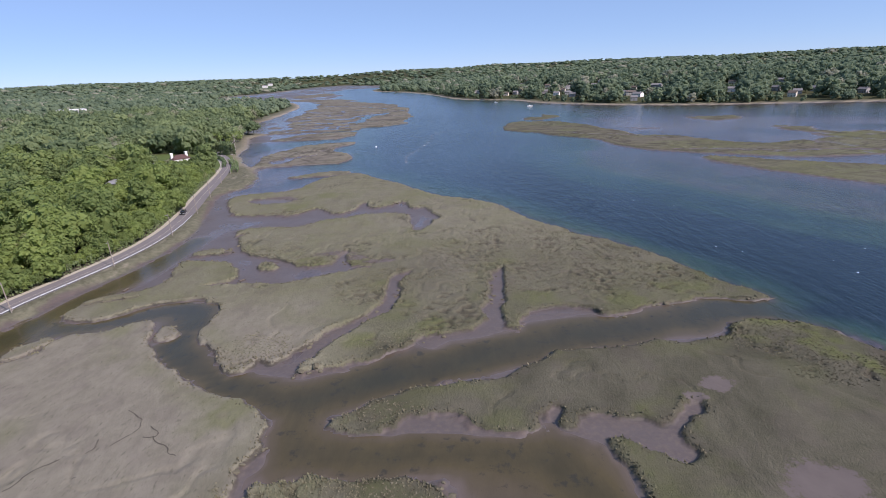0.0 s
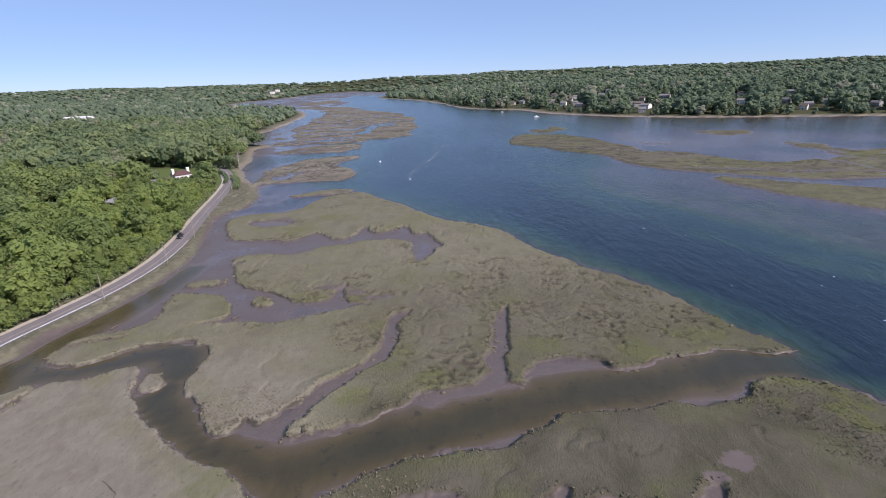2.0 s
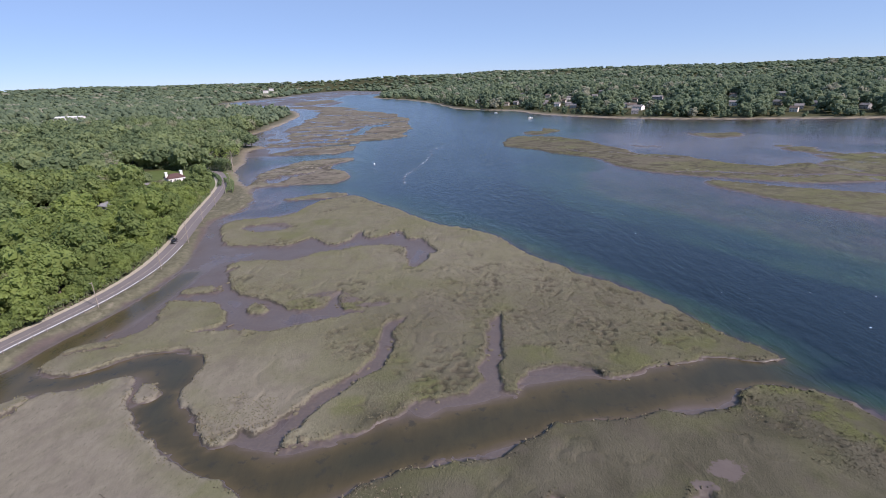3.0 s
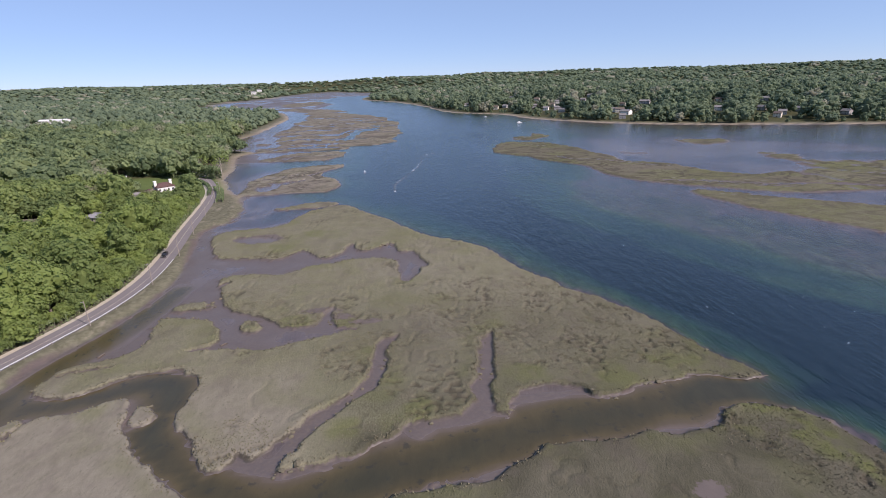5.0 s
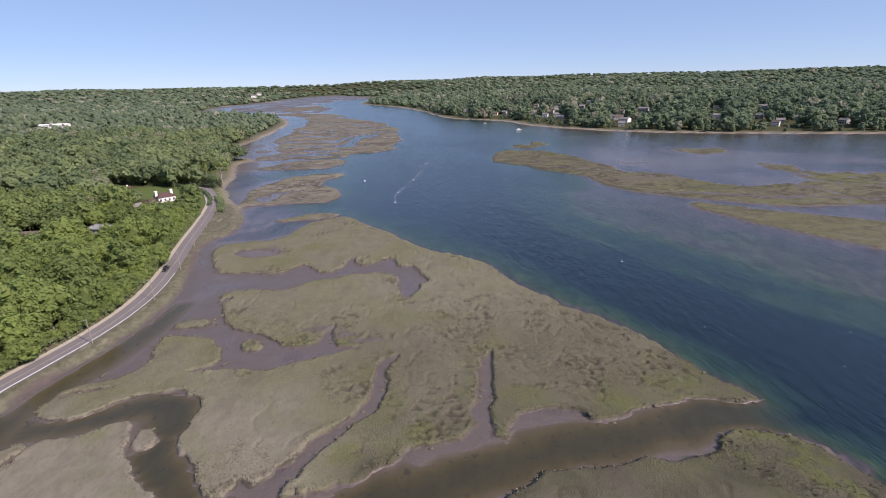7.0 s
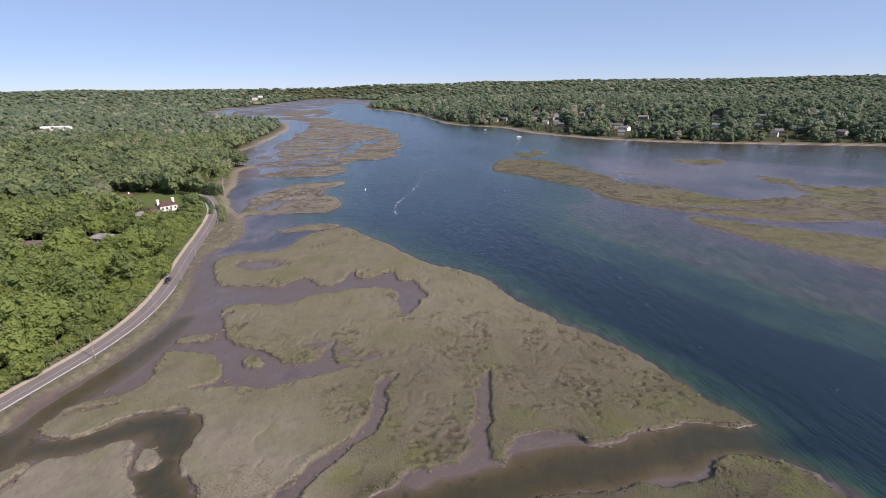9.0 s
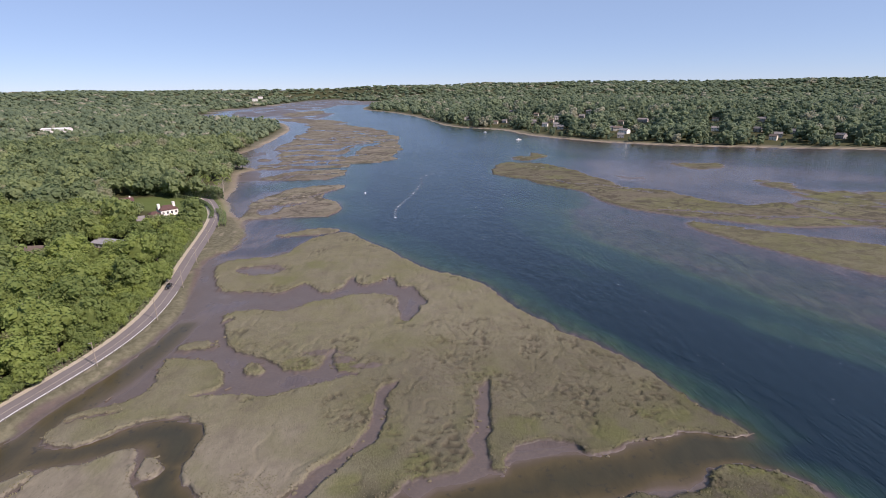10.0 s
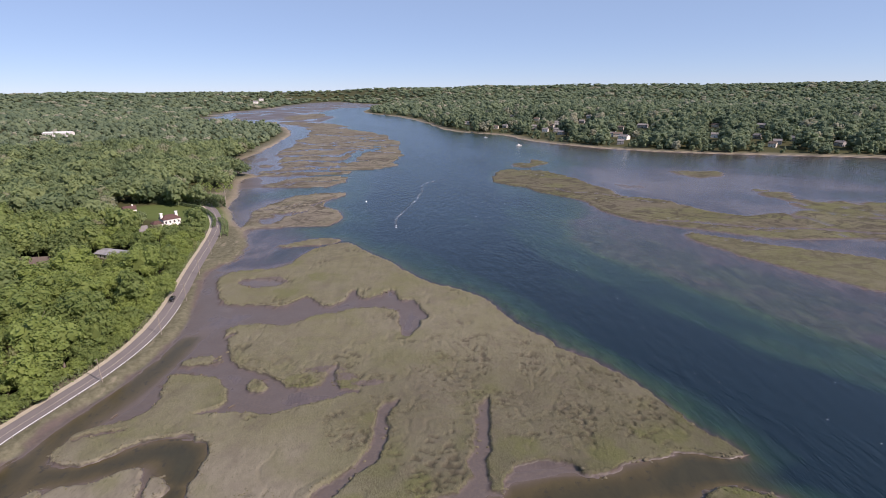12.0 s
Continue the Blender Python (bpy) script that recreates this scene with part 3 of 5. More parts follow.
def water_material():
    w = Mat("estuary_water", 0.17, 0.5)
    blotch = w.math("SUBTRACT", w.noise(0.055, 6, 0.62, None, (1.0, 0.55, 1.0, 33)), 0.5)
    depth = w.math("ADD", w.attr("depth"), w.math("MULTIPLY", blotch, w.ramp(w.attr("depth"), (0.0, 0.03), (0.12, 0.30), (0.6, 0.5))))
    river = w.ramp(depth, (0.0, (0.100, 0.083, 0.080)), (0.06, (0.048, 0.039, 0.044)), (0.13, (0.036, 0.039, 0.034)), (0.28, (0.022, 0.042, 0.024)), (0.55, (0.010, 0.030, 0.026)), (0.85, (0.003, 0.012, 0.020)))
    creek = w.ramp(depth, (0.0, (0.108, 0.086, 0.074)), (0.03, (0.078, 0.062, 0.040)), (0.09, (0.066, 0.053, 0.027)), (0.18, (0.050, 0.042, 0.022)), (0.35, (0.036, 0.034, 0.020)))
    body = w.mix(w.attr("silt"), river, creek)
    weed = w.math("MULTIPLY", w.span(w.noise(0.075, 7, 0.68, None, (1.0, 0.4, 1.0, 35), 0.6), 0.52, 0.64), w.ramp(w.attr("depth"), (0.03, 0.0), (0.07, 0.7), (0.34, 0.6), (0.6, 0.0)))
    weed = w.math("MULTIPLY", weed, w.math("SUBTRACT", 1.0, w.math("MULTIPLY", w.attr("silt"), 0.85)))
    body = w.mix(weed, body, (0.016, 0.021, 0.022))
    tuft = w.math("MULTIPLY", w.span(w.noise(0.33, 5, 0.65), 0.56, 0.66), w.ramp(w.attr("depth"), (0.02, 0.0), (0.05, 0.6), (0.3, 0.35), (0.5, 0.0)))
    body = w.mix(tuft, body, (0.022, 0.024, 0.022))
    bottom = w.ramp(w.noise(0.16, 7, 0.7, None, (1.0, 0.5, 1.0, 30), 0.4), (0.34, (0.55, 0.58, 0.60)), (0.5, (1.0, 1.0, 1.0)), (0.68, (1.6, 1.55, 1.35)))
    body = w.mix(w.math("MULTIPLY", w.math("SUBTRACT", 1.0, w.math("MULTIPLY", w.attr("silt"), 0.7)), w.ramp(w.attr("depth"), (0.03, 0.35), (0.12, 0.9), (0.5, 0.7), (0.8, 0.15))), body, w.mix(1.0, body, bottom, "MULTIPLY"))
    open_water = w.math("SUBTRACT", 1.0, w.math("MULTIPLY", w.attr("silt"), 0.9))
    ripple = w.noise(0.30, 5, 0.64, None, (1.0, 0.32, 1.0, 28))
    chop = w.noise(1.7, 4, 0.62, None, (1.0, 0.4, 1.0, 24))
    calm = w.ramp(w.noise(0.012, 4, 0.55, None, (1, 0.5, 1, 20)), (0.40, 0.40), (0.62, 1.0))
    n1 = w.bump(ripple, 1.25, w.math("MULTIPLY", open_water, w.math("MULTIPLY", calm, w.ramp(depth, (0.04, 0.35), (0.3, 1.0), (0.7, 0.85)))))
    n2 = w.bump(chop, 0.17, w.math("MULTIPLY", open_water, 0.9), n1)
    w.done(body, n2)
    w.set(w.b, "IOR", 1.33)
    return w.m


# ---- ground and water ----


def axis(fine, lo, hi, end_lo, end_hi, grow, limit=14.0, grow_lo=None):
    """Grid lines, evenly spaced from lo to hi and widening to both ends, faster once the step passes the limit."""
    mid = list(np.arange(lo, hi, fine))
    up, step = [hi], fine
    while up[-1] < end_hi:
        step *= grow if step < limit else 1.12
        up.append(up[-1] + step)
    down, step = [lo], fine
    while down[-1] > end_lo:
        step *= (grow_lo or grow) if step < limit else 1.12
        down.append(down[-1] - step)
    return np.array(down[:0:-1] + mid + up)


def grid_faces(nx, ny):
    i = np.arange(ny - 1)[:, None] * nx + np.arange(nx - 1)[None, :]
    return np.stack([i, i + 1, i + nx + 1, i + nx], -1).reshape(-1, 4)


def build_ground():
    xs, ys = axis(0.46, -106, 86, -4700, 4700, 1.025, 9.0), axis(0.46, 51, 126, -300, 4700, 1.0125, 40.0, 1.12)
    x, y = (a.ravel() for a in np.meshgrid(xs, ys))
    ld, ms, rd = land_sd(x, y), marsh_sd(x, y), line_dist(x, y, road_line)
    z = ground_z(x, y, ld, ms, rd)
    grass = 0.8 + 0.2 * smooth(-0.9, 0.0, fbm(x, y, 3.5, 3, 17))
    spot = spots(x, y, BARE_SPOTS, 29, 1.7, 0.3)
    bank = smooth(0.3, 3.0, ld + 1.8 * fbm(x, y, 7, 3, 49))
    beach = smooth(-2, 0, ld) * smooth(7, 3.5, ld) * smooth(300, 360, y) * (0.45 + 0.45 * smooth(500, 600, x + y))
    beach = beach * (1 - 0.35 * smooth(0, 200, x) * smooth(3, 5, ld))
    beach = np.maximum(beach, smooth(1, -0.2, np.hypot((x + 204) / 20, (y - 458) / 14)) * bank)
    beach = np.maximum(beach, 0.8 * smooth(1.2, 0.3, np.hypot((x + 147) / 8, (y - 164) / 8)))
    lawn = np.maximum(smooth(1.2, 0.8, np.hypot((x + 172) / 22, (y - 356) / 34)), smooth(1.2, 0.8, np.hypot((x + 202) / 38, (y - 386) / 28)))
    wood = smooth(14, 24, ld) * smooth(6, 10, rd)
    west_edge = smooth(9, 1, ms) * smooth(0, 2, ms)
    lush = np.clip(0.25 * smooth(0.2, 1.0, fbm(x, y, 16, 3, 41)) + 0.3 * west_edge * smooth(-0.2, 0.7, fbm(x, y, 9, 2, 43)), 0, 1) * grass
    for cx, cy, size in ((-41, 73.5, 6), (-44, 149, 6), (-30, 148, 5), (-12, 180, 4), (62, 117, 9), (44, 114, 6), (24, 116, 5), (-20, 98, 4), (-70, 225, 8), (-60, 245, 8), (-4, 104, 5)):
        lush = np.maximum(lush, 0.5 * smooth(1.2, 0.4, np.hypot(x - cx, y - cy) / size + 0.4 * fbm(x, y, 4, 2, 47)) * grass)
    lush = np.maximum(lush, 0.75 * smooth(9, 3, line_dist(x, y, [(62, 98), (73, 94), (80, 86), (86, 77), (98, 50)])) * grass * smooth(-0.5, 0.2, fbm(x, y, 5, 3, 44)))
    pale = np.clip(smooth(-14, -42, x) * smooth(128, 100, y) + 0.22 * smooth(0.1, 0.8, fbm(x, y, 55, 3, 48)) * smooth(105, 120, y) + 0.18 * smooth(104, 112, y) * smooth(330, 290, y) * smooth(70, 40, x) * (1 - smooth(-8, 22, x) * smooth(185, 150, y)) + 0.14 * smooth(140, 190, y) * smooth(60, 30, x) + 0.9 * smooth(290, 340, y) * smooth(60, 30, x), 0, 1)
    rank = np.maximum(np.maximum(0.25 * smooth(50, 90, x) * smooth(180, 230, y), 0.5 * smooth(-45, 0, x) * smooth(180, 140, y) * smooth(96, 106, y)), 0.85 * smooth(-26, -14, x) * smooth(104, 92, y))
    away = smooth(230, 420, np.hypot(x, y))
    # Far island edges darkened: bank shade put into the peat colour.
    peat_shade = 0.45 * away * smooth(1.0, 0.1, np.abs(ms - 0.4) / (0.6 + 2.6 * away)) * smooth(-0.35, 0.35, fbm(x, y, 26, 3, 61)) * (ld < 0)
    grass = grass * (1 - 0.4 * away * smooth(0.05, 0.55, fbm(x, y * 2.2, 48, 4, 63)) * (ld < 0))
    wet = smooth(0.35, -0.1, z)
    # Hollows get the dark tone too, as painted shade.
    peat_shade = np.maximum(peat_shade, 0.62 * pits(x, y, ms, rough_marsh(x, y)))
    lush = np.maximum(lush, 0.03 * smooth(-26, -14, x) * smooth(104, 92, y) * grass)
    lush = np.maximum(lush, 0.45 * smooth(60, 110, x) * smooth(180, 220, y) * grass * smooth(-0.8, 0.4, fbm(x, y, 30, 3, 46)))
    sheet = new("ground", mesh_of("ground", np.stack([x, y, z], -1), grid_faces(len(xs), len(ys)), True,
                                  (("grass", grass), ("bank", bank), ("beach", beach), ("lawn", lawn), ("wood", wood), ("lush", lush), ("pale", pale), ("rank", rank), ("wet", wet), ("peat_shade", peat_shade), ("rim", np.clip(ms, -4, 4)), ("spot", spot), ("away", away))))
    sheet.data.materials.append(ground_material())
    return tagged(sheet, "salt marsh islands of olive grass, tidal mud and wooded shores", "ground", kind="structure")


def build_water():
    xs, ys = axis(2.0, -122, 130, -4700, 4700, 1.06, 14.0), axis(2.0, 50, 200, -300, 4700, 1.026, 70.0)
    x, y = (a.ravel() for a in np.meshgrid(xs, ys))
    depth = np.clip(-ground_z(x, y) / 3.2, 0, 1)
    silt = 0 * x
    for pts, half, deep in CREEKS:
        silt = np.maximum(silt, smooth(16, 6, line_dist(x, y, pts)))
    silt = silt * smooth(88, 70, x)
    u, v = 0.62 * x - 0.78 * y, 0.78 * x + 0.62 * y
    depth = np.clip(depth * (1 + 0.15 * fbm(x, y, 40, 3, 51) + 0.2 * fbm(u, v * 6, 130, 4, 53)), 0, 1)
    sheet = new("water", mesh_of("water", np.stack([x, y, 0 * x], -1), grid_faces(len(xs), len(ys)), True, (("depth", depth), ("silt", silt))))
    sheet.data.materials.append(water_material())
    return tagged(sheet, "wind-rippled blue tidal river with shallow brown creeks", "water", kind="structure")


ground = build_ground()
water = build_water()

# ---- plants ----


def leaf_material(name, tint_node, dark, light, odd, tip=(0.20, 0.228, 0.080)):
    m = Mat(name, 0.65, 0.25)
    if tint_node == "object":
        tint = m.node("ShaderNodeObjectInfo").outputs["Random"]
    else:
        tint = m.attr("tint")
    island = m.node("ShaderNodeNewGeometry").outputs["Random Per Island"]
    col = m.mix(m.ramp(tint, (0.0, 0.0), (0.3, 0.25), (0.6, 0.7), (0.9, 1.0)), dark, light)
    col = m.mix(m.ramp(tint, (0.965, 0.0), (0.975, 0.75)), col, odd)
    col = m.mix(m.math("MULTIPLY", island, 0.32), col, tip)
    col = m.mix(m.ramp(m.noise(0.5, 3), (0.35, 0.35), (0.6, 0.0)), col, dark)
    m.done(col)
    thin = m.node("ShaderNodeBsdfTranslucent", Color=col)
    both = m.node("ShaderNodeMixShader", Fac=0.5)
    m.t.links.new(m.b.outputs[0], both.inputs[1])
    m.t.links.new(thin.outputs[0], both.inputs[2])
    m.t.links.new(both.outputs[0], m.t.nodes["Material Output"].inputs[0])
    return m.m


LEAF_NEAR = leaf_material("spring_leaves", "object", (0.140, 0.200, 0.066), (0.256, 0.334, 0.092), (0.30, 0.28, 0.17))
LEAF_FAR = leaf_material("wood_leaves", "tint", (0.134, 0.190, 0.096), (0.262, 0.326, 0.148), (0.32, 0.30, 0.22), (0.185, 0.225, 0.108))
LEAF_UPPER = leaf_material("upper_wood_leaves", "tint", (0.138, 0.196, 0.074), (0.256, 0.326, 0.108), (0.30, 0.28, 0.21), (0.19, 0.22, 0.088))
# Hillside and skyline leaves are bluer: distance haze put into the colour.
LEAF_HILL_HAZE = leaf_material("hazed_hillside_leaves", "tint", (0.114, 0.166, 0.108), (0.212, 0.270, 0.156), (0.44, 0.41, 0.33), (0.18, 0.228, 0.130))
_b = Mat("bark", 0.95, 0.1)
BARK = _b.done(_b.mix(_b.noise(3, 5, 0.6, None, (1, 1, 0.15)), (0.10, 0.085, 0.07), (0.24, 0.21, 0.18)), _b.bump(_b.noise(8, 4, 0.6, None, (1, 1, 0.2)), 0.05))


_p = Mat("pale_bark", 0.95, 0.1)
PALE_BARK = _p.done(_p.mix(_p.noise(3, 5, 0.6, None, (1, 1, 0.15)), (0.22, 0.20, 0.17), (0.38, 0.35, 0.31)), _p.bump(_p.noise(8, 4), 0.05))


def ico(sub):
    bm = bmesh.new()
    bmesh.ops.create_icosphere(bm, subdivisions=sub, radius=1.0)
    v = np.array([p.co for p in bm.verts])
    f = np.array([[q.index for q in t.verts] for t in bm.faces])
    bm.free()
    return v, f


ICO1 = ico(1)


def crown_arrays(seed, radius, low, high, lobes, cards, card, spread=1.0, lobe=(0.28, 0.43), core=True):
    """A leafy crown: uneven lobes, each with a dark core and many small sprays of leaves on it."""
    r = np.random.RandomState(seed)
    mid, half = (low + high) / 2, (high - low) / 2
    verts, faces, count = [], [], 0
    cs, rs = [], []
    for k in range(lobes):
        a, u = k * 2.4 + r.uniform(-0.4, 0.4), 1.0 - 1.75 * (k + r.uniform(0.1, 0.9)) / lobes
        ring = math.sqrt(max(0.02, 1 - u * u)) * r.uniform(0.58, 0.78) * spread
        c = np.array([radius * ring * math.cos(a), radius * ring * math.sin(a), mid + half * (u * 0.68 + r.uniform(-0.08, 0.08))])
        s = radius * r.uniform(*lobe)
        cs.append(c)
        rs.append(s)
        if not core:
            continue
        v, f = ICO1
        v = v * (0.74 * s * r.uniform(0.72, 1.18, (len(v), 1))) * np.array([1, 1, 0.9]) + c
        verts.append(v)
        faces.append(f + count)
        count += len(v)
    v, f = (ICO1 if core else (ICO1[0] * 0.02, ICO1[1]))
    verts.append(v * np.array([radius * 0.64, radius * 0.64, half * 0.72]) * r.uniform(0.9, 1.08, (len(v), 1)) + [0, 0, mid])
    faces.append(f + count)
    count += len(v)
    cs, rs = np.array(cs), np.array(rs)
    pick = r.choice(lobes, cards, p=rs ** 2 / (rs ** 2).sum())
    d = r.normal(size=(cards, 3))
    d[:, 2] = d[:, 2] * 0.9 + 0.35
    d += 0.7 * (cs[pick] - [0, 0, mid]) / radius
    d /= np.linalg.norm(d, axis=1, keepdims=True)
    p = cs[pick] + d * (rs[pick] * r.uniform(0.78, 1.12, cards))[:, None] * np.array([1, 1, 0.88])
    nrm = d + [0, 0, 0.15] + r.normal(size=(cards, 3)) * 0.32
    nrm /= np.linalg.norm(nrm, axis=1, keepdims=True)
    t1 = np.cross(nrm, r.normal(size=(cards, 3)))
    t1 /= np.linalg.norm(t1, axis=1, keepdims=True)
    t2 = np.cross(nrm, t1)
    size = card * r.uniform(0.55, 1.25, (cards, 1))
    q = np.stack([p - t1 * size, p - t2 * size * 0.55 + nrm * size * 0.2, p + t1 * size, p + t2 * size * 0.6 - nrm * size * 0.15], 1).reshape(-1, 3)
    i = count + np.arange(cards)[:, None] * 4
    faces.append(np.concatenate([i + [0, 1, 2], i + [0, 2, 3]], 0))
    verts.append(q)
    return np.vstack(verts), np.vstack(faces)


def tube(path, radii, sides=6):
    """A tapered tube along a path."""
    path = np.array(path, float)
    verts, faces = [], []
    for k, (p, rad) in enumerate(zip(path, radii)):
        d = path[min(k + 1, len(path) - 1)] - path[max(k - 1, 0)]
        d /= np.linalg.norm(d)
        a = np.cross(d, [0.3, 0.9, 0.1])
        a /= np.linalg.norm(a)
        b = np.cross(d, a)
        for s in range(sides):
            w = 2 * math.pi * s / sides
            verts.append(p + rad * (a * math.cos(w) + b * math.sin(w)))
    for k in range(len(path) - 1):
        for s in range(sides):
            i, j = k * sides + s, k * sides + (s + 1) % sides
            faces += [(i, j, j + sides), (i, j + sides, i + sides)]
    return np.array(verts), np.array(faces)


def join_arrays(chunks):
    verts, faces, n = [], [], 0
    for v, f in chunks:
        verts.append(v)
        faces.append(f + n)
        n += len(v)
    return np.vstack(verts), np.vstack(faces)


def trunk_arrays(seed, high, girth, limbs=5):
    r = np.random.RandomState(seed)
    bend = r.uniform(-0.5, 0.5, 2)
    path = [(bend[0] * t * t, bend[1] * t * t, high * 0.8 * t - 0.4) for t in np.linspace(0, 1, 6)]
    out = [tube(path, np.linspace(girth, girth * 0.25, 6), 7)]
    for k in range(limbs):
        t = 0.35 + 0.5 * k / limbs
        o = np.array([bend[0] * t * t, bend[1] * t * t, high * 0.8 * t])
        a, reach = k * 2.4 + r.uniform(-0.4, 0.4), high * r.uniform(0.16, 0.28)
        e = o + np.array([math.cos(a) * reach, math.sin(a) * reach, reach * 0.8])
        out.append(tube([o, (o + e) / 2 + [0, 0, 0.15], e], [girth * 0.4, girth * 0.26, girth * 0.08], 5))
    return join_arrays(out)


def tree_proto(seed, radius, high, cards, card, leaf, label, bare=1.0):
    top = new("tree")
    tr = new("trunk", mesh_of("trunk", *trunk_arrays(seed, high, 0.028 * high, 6)))
    cr = new("crown", mesh_of("crown", *crown_arrays(seed, radius, high * (0.2 if high > 10 else 0.04), high, 16, cards, card), smooth_faces=False))
    tr.data.materials.append(BARK)
    cr.data.materials.append(leaf)
    tr.parent = cr.parent = top
    return tagged(top, label, "tree", "trees of the roadside wood")


def scatter(step, x0, x1, y0, y1, seed):
    r = np.random.RandomState(seed)
    x, y = np.meshgrid(np.arange(x0, x1, step), np.arange(y0, y1, step))
    x = x + r.uniform(-0.42, 0.42, x.shape) * step
    y = y + r.uniform(-0.42, 0.42, y.shape) * step
    return x.ravel(), y.ravel()


# open ground kept free of trees: centre, half sizes
CLEARINGS = [(-165, 355, 13, 28), (-203, 388, 27, 19), (-190, 366, 20, 20), (-214, 462, 26, 20), (-230, 376, 9, 9), (-179, 340, 14, 9), (-189, 318, 7, 6), (-172, 271, 20, 9), (-207, 254, 11, 8), (-204, 455, 20, 16), (-147, 164, 8, 8),
             (-157, 226, 4, 7), (-238, 395, 6, 22), (-700, 960, 40, 30)]


west_side = np.vstack([road_line, [(-5000, 480), (-5000, 60)]])
# low-tree lanes towards the camera, fitted to its view: house, half width, how far, rise
SIGHT_LANES = [(-180, 338, 14, 56, 0.27), (-229, 376, 13, 52, 0.2), (-187, 316, 6, 30, 0.21), (-172, 271, 19, 34, 0.34), (-207, 254, 9, 30, 0.25)]


def sight_height(x, y):
    """The height that trees keep to in front of the houses, fitted to the camera's view of them."""
    allow = np.full(x.shape, 99.0)
    for hx, hy, half, reach, rise in SIGHT_LANES:
        r = math.hypot(hx, hy)
        cx, cy = -hx / r, -hy / r
        along, across = (x - hx) * cx + (y - hy) * cy, (x - hx) * -cy + (y - hy) * cx
        here = (np.abs(across) < half) & (along > -7) & (along < reach)
        allow = np.where(here, np.minimum(allow, 1.6 + rise * along), allow)
    return allow


def is_wood(x, y, ld, rd, edge=9.0):
    ok = (ld > edge) & (rd > 5.4) & ((inside(x, y, west_side, 60) > 0) | (y > 485) | (x > -90))
    for cx, cy, ax, ay in CLEARINGS:
        ok &= ((x - cx) / ax) ** 2 + ((y - cy) / ay) ** 2 > 1
    return ok


def resample_line(line, step):
    p = np.array(line, float)
    s = np.r_[0, np.cumsum(np.hypot(*np.diff(p, axis=0).T))]
    t = np.arange(0, s[-1], step)
    return np.stack([np.interp(t, s, p[:, 0]), np.interp(t, s, p[:, 1])], -1)


def offset_line(line, side):
    """The line moved to its right by side metres."""
    d = np.gradient(line, axis=0)
    d /= np.linalg.norm(d, axis=1, keepdims=True)
    return line + side * np.stack([d[:, 1], -d[:, 0]], -1)


def joined_wood(name, label, x, y, z, size, protos, seed, leaf=None):
    r = np.random.RandomState(seed)
    verts, faces, tints, n = [], [], [], 0
    pale = (np.hypot((x - 300) / 70, (y - 1075) / 40) < 1) & (r.uniform(size=len(x)) < 0.6)
    groups = vnoise(x / 45, y / 45, 5) * 0.3
    for k in range(len(x)):
        v, f = protos[r.randint(len(protos))]
        a, s = r.uniform(0, 6.28), size[k]
        c, d = math.cos(a) * s, math.sin(a) * s
        w = np.stack([v[:, 0] * c - v[:, 1] * d + x[k], v[:, 0] * d + v[:, 1] * c + y[k], v[:, 2] * min(s, 1.35) * r.uniform(0.9, 1.12) + z[k]], -1)
        verts.append(w.astype(np.float32))
        faces.append(f + n)
        tints.append(np.full(len(v), 1.0 if pale[k] else np.clip(r.uniform(0, 1) + groups[k], 0, 1), np.float32))
        n += len(v)
    ob = new(name, mesh_of(name, np.vstack(verts), np.vstack(faces), False, (("tint", np.concatenate(tints)),)))
    ob.data.materials.append(leaf or LEAF_FAR)
    return tagged(ob, label, "trees", kind="stuff")


